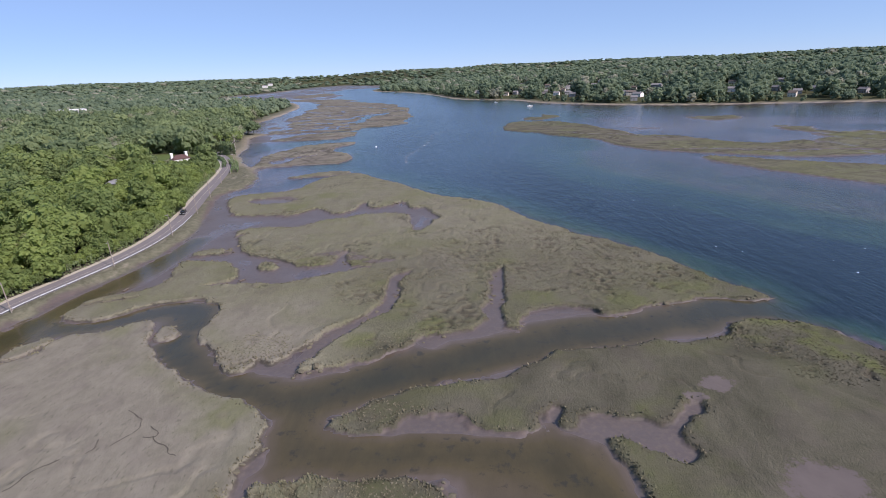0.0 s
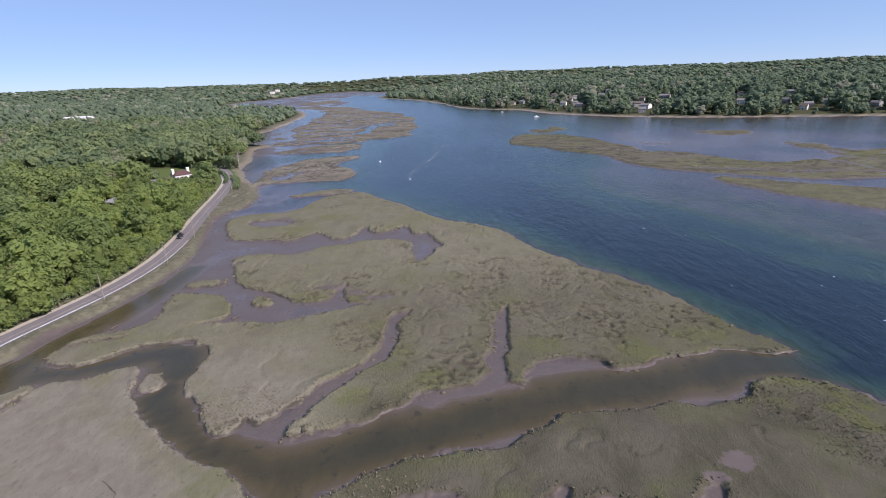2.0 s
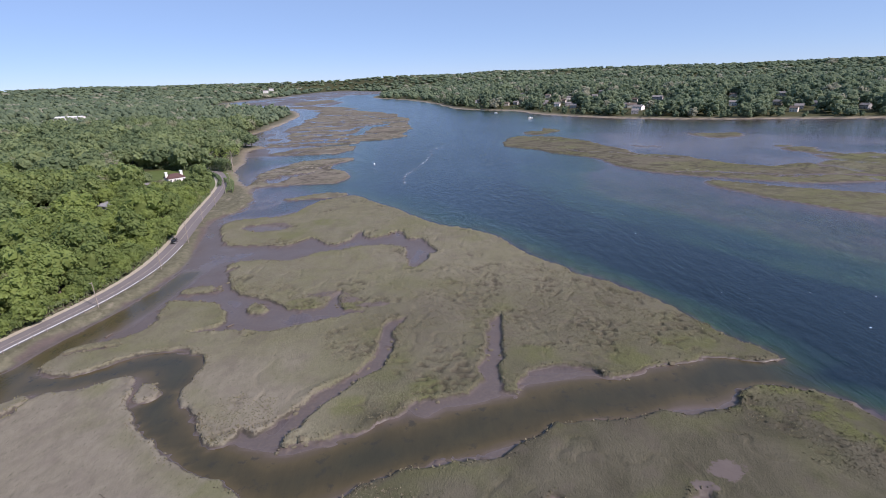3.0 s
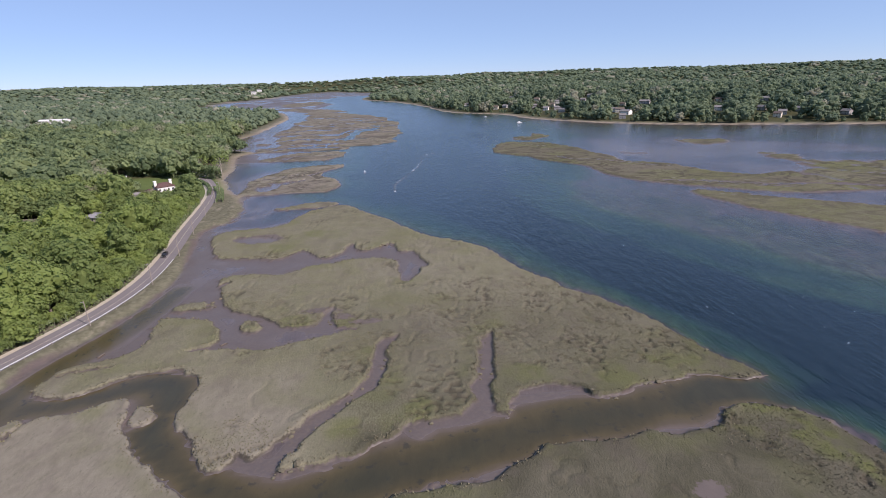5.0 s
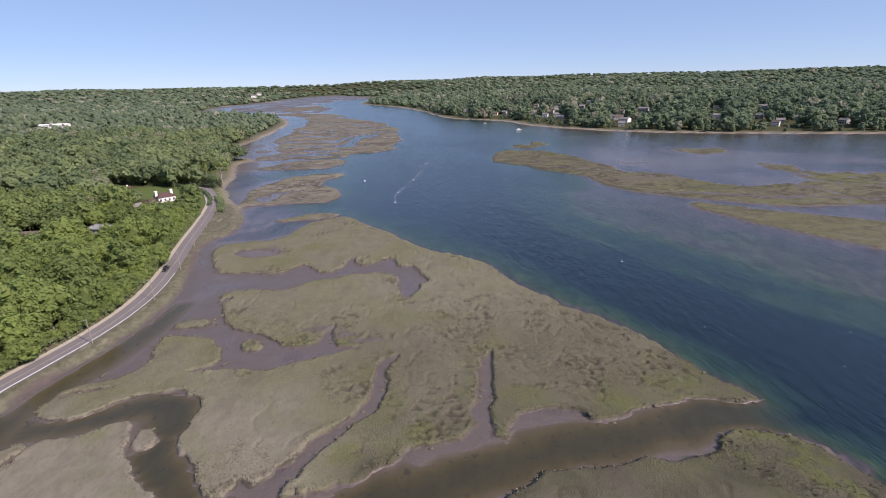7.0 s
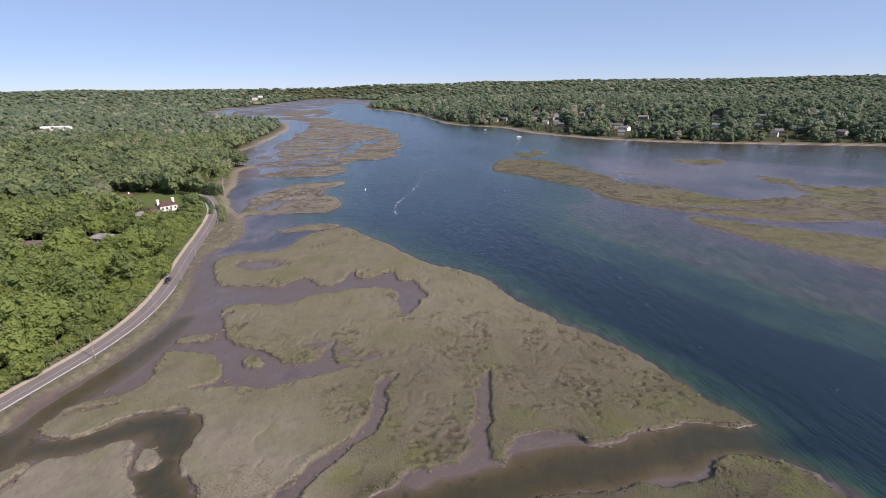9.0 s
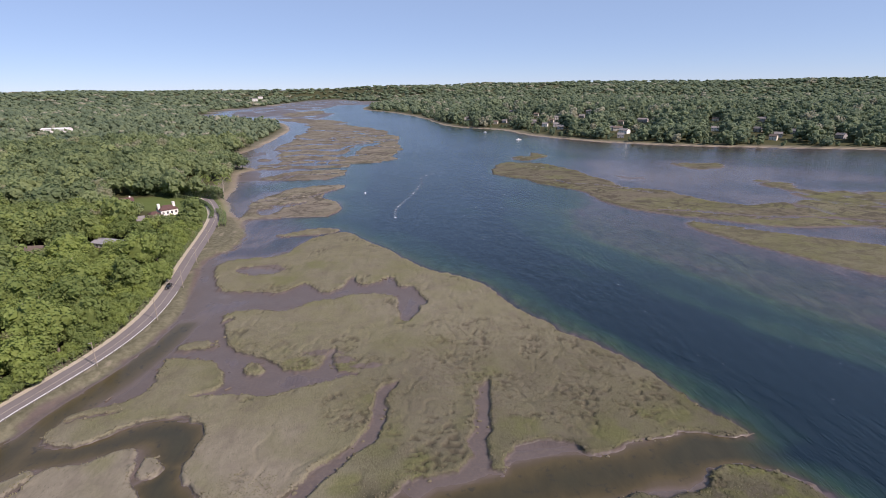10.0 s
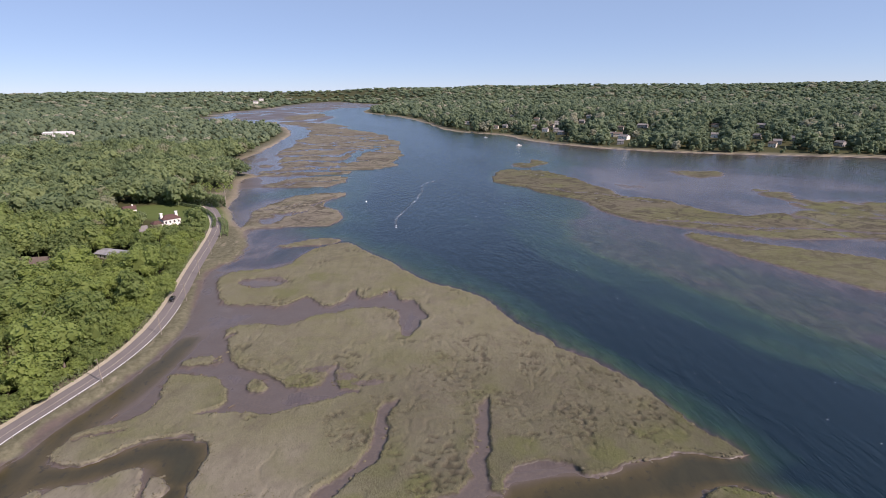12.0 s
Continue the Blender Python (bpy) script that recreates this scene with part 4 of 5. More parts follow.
def build_woods():
    near = [tree_proto(11 + k, rad, high, 1100, 0.46, LEAF_NEAR, label) for k, (rad, high, label) in enumerate((
        (5.4, 12.0, "fresh green broadleaf tree in the roadside wood"), (6.4, 13.5, "bright green oak tree in the roadside wood"),
        (4.8, 13.5, "tall green maple tree in the roadside wood"), (5.2, 9.0, "spreading leafy green tree beside the road"),
        (4.0, 7.5, "small bright green tree at the wood's edge"), (6.8, 14.5, "large green tree with a domed crown")))]
    r = np.random.RandomState(4)
    x, y = scatter(7.5, -330, -100, 60, 330, 1)
    ld, rd = land_sd(x, y), line_dist(x, y, road_line)
    ok = is_wood(x, y, ld, rd, 12) & (x > -1.02 * y - 60) & (rd < 150)
    allow = sight_height(x, y)
    ok &= allow > 2.6
    x, y, rd, allow = x[ok], y[ok], rd[ok], allow[ok]
    z = ground_z(x, y)
    first = (rd < 58) & (y > 85) & (y < 300)
    used = set()
    for k in np.nonzero(first)[0]:
        p = r.randint(len(near)) if rd[k] > 10 else r.choice((3, 4))
        s = min(r.uniform(0.62, 1.5), allow[k] / 13.0)
        m = pose(x[k], y[k], z[k] - 0.1, r.uniform(-3, 3), r.uniform(-3, 3), r.uniform(0, 360)) @ Matrix.Diagonal((s, s, s * r.uniform(0.92, 1.1), 1))
        if p in used:
            t = copy_thing(near[p], m)
        else:
            t, _ = near[p], used.add(p)
        t.matrix_basis = m
    for p in range(len(near)):
        if p not in used:
            near[p].matrix_basis = pose(-150, 120 + 5 * p, 3)
    old = new("old_tree")
    a = new("trunk", mesh_of("trunk", *trunk_arrays(97, 15, 0.42, 13)))
    b = new("crown", mesh_of("crown", *crown_arrays(97, 7.5, 5.0, 15, 16, 420, 0.5, 1.0, (0.24, 0.36), False), smooth_faces=False))
    a.data.materials.append(PALE_BARK), b.data.materials.append(LEAF_NEAR)
    a.parent = b.parent = old
    tagged(old, "old tree with bare pale limbs and thin foliage", "tree", "old trees with pale limbs")
    spots = [(-213, 292), (-224, 300), (-206, 305), (-236, 318), (-150, 173), (-143, 172), (-212, 424), (-196, 428), (-180, 432), (-225, 422), (-240, 340), (-160, 215)]
    for k, (ox, oy) in enumerate(spots):
        s = r.uniform(0.75, 1.15)
        t = copy_thing(old, Matrix.Identity(4)) if k else old
        t.matrix_basis = pose(ox, oy, float(ground_z(np.array([ox * 1.0]), np.array([oy * 1.0]))[0]), 0, 0, r.uniform(0, 360)) @ Matrix.Diagonal((s, s, s, 1))
    edge = offset_line(resample_line(road_line, 4.4), -7.6)
    edge = edge[(edge[:, 1] > 80) & (edge[:, 1] < 318)]
    for ex, ey in edge:
        ex, ey, p, s = ex + r.uniform(-1.2, 0.8), ey + r.uniform(-1.5, 1.5), r.choice((3, 4)), r.uniform(0.5, 0.8)
        t = copy_thing(near[p], Matrix.Identity(4))
        t.matrix_basis = pose(ex, ey, 1.6, 0, 0, r.uniform(0, 360)) @ Matrix.Diagonal((s, s, s * r.uniform(0.95, 1.25), 1))
    rest = ~first
    mids = [join_arrays([crown_arrays(40 + k, rad, 2.5, high, 12, 215, 1.15, 1.0, (0.32, 0.48)), tube([(0, 0, -0.5), (0, 0, high * 0.6)], [0.4, 0.2], 4)]) for k, (rad, high) in enumerate(((8.0, 15.5), (9.6, 17.5), (7.0, 17), (8.8, 14.5), (6.0, 17.5)))]
    closer = [join_arrays([crown_arrays(30 + k, rad, 2.5, high, 15, 420, 0.78, 1.0, (0.28, 0.43)), tube([(0, 0, -0.5), (0, 0, high * 0.6)], [0.4, 0.2], 4)]) for k, (rad, high) in enumerate(((6.0, 13.5), (7.0, 15), (5.2, 14.5), (6.4, 12.5), (4.6, 15)))]
    x2, y2 = scatter(12.4, -900, -150, 240, 980, 2)
    ld2, rd2 = land_sd(x2, y2), line_dist(x2, y2, road_line)
    ok = is_wood(x2, y2, ld2, rd2, 9) & (x2 > -1.0 * y2 - 40) & ((y2 >= 330) | (x2 < -330)) & (np.hypot(x2, y2) < 860)
    x2, y2 = x2[ok], y2[ok]
    x, y, allow = x[rest], y[rest], allow[rest]
    joined_wood("upper_woods", "leafy green woodland behind the roadside trees", x, y, ground_z(x, y) - 0.2, np.minimum(r.uniform(0.65, 1.4, len(x)), allow / 14), closer, 15, LEAF_UPPER)
    x, y = x2, y2
    allow = sight_height(x, y)
    x, y, allow = x[allow > 2.6], y[allow > 2.6], allow[allow > 2.6]
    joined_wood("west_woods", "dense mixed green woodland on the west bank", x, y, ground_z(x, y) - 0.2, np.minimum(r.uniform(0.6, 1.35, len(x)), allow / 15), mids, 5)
    # the wooded hillside across the river
    fars = [crown_arrays(60 + k, rad, -1.0, high, 9, 58, 2.1, 0.9, (0.40, 0.54)) for k, (rad, high) in enumerate(((10.0, 20), (11.5, 22), (9.0, 22), (10.5, 18), (7.5, 24)))]
    x, y = scatter(16.0, -300, 1250, 600, 1750, 3)
    ld = land_sd(x, y)
    ok = (ld > 7 + 9 * smooth(-0.5, 0.3, fbm(x, y, 90, 2, 81))) & (x > -0.15 * y) & (x < 1.0 * y + 30) & (np.hypot(x, y) < 1500)
    x, y, ld = x[ok], y[ok], ld[ok]
    keep = (r.uniform(size=len(x)) < 0.86 + 0.14 * smooth(20, 60, ld)) & (r.uniform(size=len(x)) < 1.25 - 0.45 * smooth(900, 1500, np.hypot(x, y)))
    low = np.full(x.shape, 99.0)
    for hx, hy, w in EAST_HOUSES:
        q = math.hypot(hx, hy)
        along, across = -((x - hx) * hx + (y - hy) * hy) / q, ((x - hx) * hy - (y - hy) * hx) / q
        keep &= (np.abs(across) > 0.5 * w + 4) | (along < -8) | (along > 38)
        low = np.where((np.abs(across) < 0.55 * w + 5) & (along > 0) & (along < 220), np.minimum(low, 1.5 + 0.07 * along), low)
    x, y, ld, low = x[keep], y[keep], ld[keep], low[keep]
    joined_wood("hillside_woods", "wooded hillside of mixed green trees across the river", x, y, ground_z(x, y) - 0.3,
                np.minimum(r.uniform(0.6, 1.28, len(x)) * (0.55 + 0.45 * smooth(8, 30, ld)), low / 20), fars, 6, LEAF_HILL_HAZE)
    # woods on the skyline, drawn as larger clumps
    clumps = [crown_arrays(80 + k, 11, -3, 15, 3, 5, 2.4, 1.1) for k in range(4)]
    x, y, s = [], [], []
    for ring in np.exp(np.linspace(math.log(820), math.log(4550), 50)):
        step = max(13.0, 0.0125 * ring)
        a = np.arange(-0.80, 0.80, step / ring) + r.uniform(0, 0.02)
        a = a + r.uniform(-0.4, 0.4, a.shape) * step / ring
        q = ring * r.uniform(0.985, 1.015, a.shape)
        x.append(q * np.sin(a)), y.append(q * np.cos(a)), s.append(np.full(a.shape, step / 15.0))
    x, y, s = map(np.concatenate, (x, y, s))
    ld, far = land_sd(x, y), np.hypot(x, y)
    ok = is_wood(x, y, ld, np.full(x.shape, 99.0), 20) & (y < 4550) & (((x < -0.15 * y) & (far > 880)) | (far > 1480))
    x, y, s = x[ok], y[ok], np.clip(s[ok], 0.85, 3.0)
    joined_wood("distant_woods", "distant green woodland reaching to the skyline", x, y, ground_z(x, y) - 1.0, s * r.uniform(0.8, 1.15, len(s)), clumps, 7, LEAF_HILL_HAZE)


EAST_HOUSES = [(87, 1237, 12), (141, 1115, 11), (163, 1124, 11), (220, 1089, 11), (228, 1015, 11), (256, 1081, 14), (248, 1000, 14), (242, 945, 11), (321, 839, 16), (322, 872, 15), (412, 986, 18),
               (522, 803, 11), (468, 830, 11), (494, 722, 10), (585, 712, 12), (514, 742, 11), (316, 878, 11), (363, 966, 12), (301, 801, 10),
               (333, 1123, 12), (375, 1209, 12), (540, 960, 12), (610, 930, 14), (555, 765, 12), (279, 1133, 11), (251, 1214, 12), (213, 1356, 13)]
build_woods()

# ---- things ----


def plain(name, a, b, scale=2.0, rough=0.8, spec=0.3, relief=0.02, metal=0.0):
    m = Mat(name, rough, spec, metal)
    n = m.noise(scale, 5, 0.6)
    return m.done(m.mix(n, a, b), m.bump(n, relief))


WHITE = plain("white_painted_wall", (0.62, 0.61, 0.58), (0.74, 0.73, 0.70), 0.8)
CREAM = plain("cream_clapboard", (0.50, 0.47, 0.40), (0.62, 0.58, 0.50), 0.8)
GREY_WALL = plain("grey_shingle_wall", (0.26, 0.255, 0.25), (0.38, 0.37, 0.36), 1.2)
RED_ROOF = plain("dark_red_tile_roof", (0.062, 0.036, 0.033), (0.125, 0.072, 0.063), 2.5, 0.85)
GREY_ROOF = plain("grey_shingle_roof", (0.12, 0.115, 0.115), (0.24, 0.23, 0.225), 0.9, 0.85)
BROWN_ROOF = plain("brown_shingle_roof", (0.085, 0.068, 0.058), (0.15, 0.12, 0.10), 2.0, 0.85)
PALE_ROOF = plain("pale_metal_roof", (0.55, 0.55, 0.54), (0.70, 0.70, 0.69), 0.5, 0.5)
PATCHED_ROOF = plain("patched_pale_roof", (0.04, 0.045, 0.055), (0.44, 0.44, 0.45), 0.3, 0.7)
GLASS = plain("dark_window_glass", (0.015, 0.018, 0.022), (0.03, 0.034, 0.04), 0.5, 0.08, 0.5, 0.0)
TRIM = plain("white_trim", (0.68, 0.67, 0.64), (0.78, 0.77, 0.74), 3)
DOOR = plain("dark_door_paint", (0.03, 0.025, 0.02), (0.06, 0.05, 0.04), 3, 0.5)
WOOD_GREY = plain("weathered_pole_wood", (0.20, 0.17, 0.14), (0.34, 0.30, 0.26), 5)
STEEL = plain("galvanised_steel", (0.42, 0.43, 0.43), (0.55, 0.56, 0.56), 3, 0.5, 0.5, 0.005, 0.2)
CAR_PAINT = plain("black_car_paint", (0.010, 0.010, 0.012), (0.018, 0.018, 0.021), 1, 0.15, 0.5, 0.0)
RUBBER = plain("tyre_rubber", (0.018, 0.018, 0.018), (0.03, 0.03, 0.03), 6, 0.9)
LAMP_GLASS = plain("lamp_glass", (0.6, 0.6, 0.58), (0.7, 0.7, 0.68), 4, 0.1, 0.5, 0.0)
RED_GLASS = plain("red_lamp_glass", (0.25, 0.01, 0.01), (0.32, 0.015, 0.012), 4, 0.1, 0.5, 0.0)
HULL = plain("white_hull", (0.74, 0.74, 0.74), (0.82, 0.82, 0.82), 1, 0.25, 0.5, 0.0)
LOG = plain("wet_driftwood", (0.07, 0.058, 0.048), (0.15, 0.125, 0.10), 3, 0.95)


def part(name, bm, material, parent, label=""):
    me = bpy.data.meshes.new(name)
    bm.to_mesh(me)
    bm.free()
    me.materials.append(material)
    ob = new(name, me)
    ob.parent = parent
    return tagged(ob, label)


def box(x0, x1, y0, y1, z0, z1, bevel=0.0):
    bm = bmesh.new()
    bmesh.ops.create_cube(bm, size=1.0, matrix=Matrix.Translation(((x0 + x1) / 2, (y0 + y1) / 2, (z0 + z1) / 2)) @ Matrix.Diagonal((x1 - x0, y1 - y0, z1 - z0, 1)))
    if bevel:
        bmesh.ops.bevel(bm, geom=bm.edges[:], offset=bevel, segments=1, affect="EDGES")
    return bm


def prism(profile, y0, y1):
    """A profile of (x, z) pushed from y0 to y1."""
    bm = bmesh.new()
    a = [bm.verts.new((x, y0, z)) for x, z in profile]
    b = [bm.verts.new((x, y1, z)) for x, z in profile]
    bm.faces.new(a)
    bm.faces.new(b[::-1])
    for k in range(len(a)):
        j = (k + 1) % len(a)
        bm.faces.new((a[j], a[k], b[k], b[j]))
    bmesh.ops.recalc_face_normals(bm, faces=bm.faces[:])
    return bm


def height_at(x, y):
    return float(ground_z(np.array([float(x)]), np.array([float(y)]))[0])


def window(parent, x, z, y, w=1.0, h=1.4):
    """A window on a wall that faces -y."""
    f = part("window", box(x - w / 2 - 0.1, x + w / 2 + 0.1, y - 0.07, y + 0.02, z - 0.1, z + h + 0.1), TRIM, parent)
    part("pane", box(x - w / 2, x - 0.03, y - 0.085, y - 0.05, z, z + h), GLASS, f)
    part("pane", box(x + 0.03, x + w / 2, y - 0.085, y - 0.05, z, z + h), GLASS, f)


def hip_roof(w, d, z, rise, over=0.45, ridge=0.45):
    bm = bmesh.new()
    a, b = w / 2 + over, d / 2 + over
    low = [bm.verts.new(p) for p in ((-a, -b, z), (a, -b, z), (a, b, z), (-a, b, z))]
    eave = [bm.verts.new((p.co.x, p.co.y, z + 0.22)) for p in low]
    r = [bm.verts.new((-w * ridge / 2, 0, z + rise)), bm.verts.new((w * ridge / 2, 0, z + rise))]
    bm.faces.new(low[::-1])
    for k in range(4):
        bm.faces.new((low[k], low[(k + 1) % 4], eave[(k + 1) % 4], eave[k]))
    bm.faces.new((eave[0], eave[1], r[1], r[0]))
    bm.faces.new((eave[2], eave[3], r[0], r[1]))
    bm.faces.new((eave[1], eave[2], r[1]))
    bm.faces.new((eave[3], eave[0], r[0]))
    return bm


def gable_roof(w, d, z, rise, over=0.4):
    t, b = 0.2, d / 2 + over
    k = rise / (d / 2)
    prof = [(-b, z - over * k), (0, z + rise), (b, z - over * k), (b, z - over * k + t), (0, z + rise + t * 1.2), (-b, z - over * k + t)]
    bm = prism(prof, -w / 2 - over, w / 2 + over)
    bmesh.ops.rotate(bm, verts=bm.verts[:], cent=(0, 0, 0), matrix=Matrix.Rotation(radians(90), 3, "Z"))
    return bm


def gable_walls(w, d, h, rise):
    bm = prism([(-d / 2, -1.5), (d / 2, -1.5), (d / 2, h), (0, h + rise), (-d / 2, h)], -w / 2, w / 2)
    bmesh.ops.rotate(bm, verts=bm.verts[:], cent=(0, 0, 0), matrix=Matrix.Rotation(radians(90), 3, "Z"))
    return bm


def cottage(x, y, yaw, w, d, h, rise, wall, roof, label, chimney=True, storeys=2, name="house", z=None, group=""):
    top = new(name)
    part("wall", gable_walls(w, d, h, rise), wall, top)
    r = part("roof", gable_roof(w, d, h, rise), roof, top)
    if chimney:
        part("chimney", box(w * 0.28 - 0.45, w * 0.28 + 0.45, -0.45, 0.45, h + rise * 0.4, h + rise + 1.0, 0.05), wall, r)
    n = max(2, int(w / 2.8))
    for s in range(storeys):
        for k in range(n):
            if s == 0 and k == n // 2:
                continue
            window(top, -w / 2 + (k + 0.5) * w / n, 0.9 + s * 2.7, -d / 2)
    k = n // 2
    dx = -w / 2 + (k + 0.5) * w / n
    part("door", box(dx - 0.5, dx + 0.5, -d / 2 - 0.06, -d / 2 + 0.02, 0.0, 2.1), DOOR, top)
    top.matrix_basis = pose(x, y, height_at(x, y) if z is None else z, 0, 0, yaw)
    return tagged(top, label, "house", group)


def mansion():
    top = new("mansion")
    part("wall", box(-5.4, 5.4, 0, 9, -1.5, 6.6), WHITE, top)
    part("wing", box(-11.2, -5.4, 1.2, 7.6, -1.5, 4.4), WHITE, top)
    roof = part("roof", hip_roof(10.8, 9, 6.6, 2.6), RED_ROOF, top, "dark red tiled hip roof")
    bmesh_shift = Matrix.Translation((0, 4.5, 0))
    roof.data.transform(bmesh_shift)
    wing_roof = part("wing_roof", hip_roof(5.8, 6.4, 4.4, 1.9), RED_ROOF, top, "dark red tiled roof of the side wing")
    wing_roof.data.transform(Matrix.Translation((-8.4, 4.4, 0)))
    for cx in (-5.0, 4.4):
        c = part("chimney", box(cx - 0.8, cx + 0.8, 3.8, 5.2, 6.0, 10.4, 0.08), WHITE, top, "broad white chimney stack")
        part("chimney_cap", box(cx - 0.95, cx + 0.95, 3.65, 5.35, 10.4, 10.7, 0.05), TRIM, c)
    for k in range(4):
        window(top, -4.0 + 2.65 * k, 4.1, 0, 1.1, 1.6)
    for k in (0, 1, 3):
        window(top, -4.0 + 2.65 * k, 0.9, 0, 1.1, 1.8)
    for k in range(2):
        window(top, -9.6 + 2.6 * k, 1.2, 1.2, 1.0, 1.5)
    prof = [(-0.75, 0)] + [(0.75 * math.cos(a), 2.0 + 0.75 * math.sin(a)) for a in np.linspace(math.pi, 0, 9)] + [(0.75, 0)]
    door = part("door", prism(prof, -0.08, 0.05), DOOR, top, "dark arched front door")
    door.data.transform(Matrix.Translation((1.35, 0, 0)))
    for k in range(3):
        part("front_step", box(0.1 - 0.2 * k, 2.6 + 0.2 * k, -0.5 - 0.35 * k, 0, -1.0, -0.05 - 0.15 * k), TRIM, top)
    top.matrix_basis = pose(-177.3, 336.5, height_at(-178, 340) + 0.3, 0, 0, 45)
    tagged(top, "white stucco mansion with a dark red hip roof and two chimneys", "house")


def strip(name, line, half_left, half_right, z, material, label, cat, kind="structure", thick=0.12):
    """A paved strip along a line, with a thickness."""
    p = np.array(line)
    d = np.gradient(p, axis=0)
    d /= np.linalg.norm(d, axis=1, keepdims=True)
    n = np.stack([-d[:, 1], d[:, 0]], -1)
    a, b = p + n * half_left, p - n * half_right
    verts = np.vstack([np.c_[a, np.full(len(p), z)], np.c_[b, np.full(len(p), z)], np.c_[a, np.full(len(p), z - thick)], np.c_[b, np.full(len(p), z - thick)]])
    k, m = np.arange(len(p) - 1), len(p)
    faces = np.vstack([np.stack(q, -1) for q in ((k, k + m, k + m + 1, k + 1), (k, k + 1, k + 2 * m + 1, k + 2 * m), (k + m, k + 3 * m, k + 3 * m + 1, k + m + 1))])
    ob = new(name, mesh_of(name, verts, faces, False))
    ob.data.materials.append(material)
    return tagged(ob, label, cat, kind=kind)


def build_road():
    a = Mat("worn_asphalt", 0.9, 0.3)
    n = a.mix(a.noise(0.35, 5, 0.6), (0.125, 0.112, 0.112), (0.175, 0.158, 0.156))
    n = a.mix(a.ramp(a.noise(6, 4, 0.7), (0.4, 0.0), (0.7, 0.5)), n, (0.20, 0.182, 0.178))
    tar = a.done(n, a.bump(a.noise(20, 3), 0.01))
    line = resample_line(road_line, 2.0)
    line = line[line[:, 1] < 452]
    road = strip("road", line, 3.3, 3.3, 1.68, tar, "two-lane grey asphalt shore road", "road")
    shoulder = plain("sandy_shoulder", (0.27, 0.245, 0.185), (0.48, 0.435, 0.355), 0.8, 0.95)
    strip("pavement", offset_line(line, -4.3), 1.0, 0.995, 1.66, shoulder, "sandy gravel shoulder beside the road", "pavement")
    yellow = plain("worn_centre_paint", (0.40, 0.36, 0.27), (0.52, 0.47, 0.36), 3)
    strip("road_marking", offset_line(line, 0.1), 0.06, 0.06, 1.684, yellow, "faded pale centre line on the asphalt", "road marking", thick=0.003)
    return line


def build_rail(line):
    run = resample_line(offset_line(line[(line[:, 1] > 70) & (line[:, 1] < 212)], 3.75), 4.0)
    for k in range(len(run) - 1):
        (ax, ay), (bx, by) = run[k], run[k + 1]
        long = math.hypot(bx - ax, by - ay)
        top = new("guard_rail")
        prof = [(-0.03, 0.50), (0.04, 0.53), (-0.01, 0.58), (0.05, 0.64), (-0.01, 0.70), (0.04, 0.75), (-0.03, 0.78), (-0.08, 0.64)]
        part("rail", prism(prof, 0, long + 0.02), STEEL, top)
        part("post", box(0.05, 0.17, 0.02, 0.16, -0.5, 0.80), WOOD_GREY, top)
        top.matrix_basis = pose(ax, ay, 1.60, 0, 0, math.degrees(math.atan2(by - ay, bx - ax)) - 90)
        tagged(top, "pale galvanised guard rail length beside the road", "guard rail", "guard rail along the road")


def utility_pole(x, y, yaw, high=8.6):
    top = new("utility_pole")
    v, f = tube([(0, 0, -1.0), (0, 0, high * 0.5), (0, 0, high)], [0.16, 0.14, 0.11], 8)
    pole = new("pole", mesh_of("pole", v, f))
    pole.data.materials.append(WOOD_GREY)
    pole.parent = top
    part("lamp_arm", box(-1.2, 0.0, -0.04, 0.04, high - 0.5, high - 0.42, 0.01), STEEL, top)
    part("pole_cap", box(-0.14, 0.14, -0.14, 0.14, high - 0.02, high + 0.08, 0.02), WOOD_GREY, top)
    top.matrix_basis = pose(x, y, height_at(x, y), 0, 0, yaw)
    tagged(top, "weathered wooden utility pole beside the shore road", "utility pole", "poles along the road")


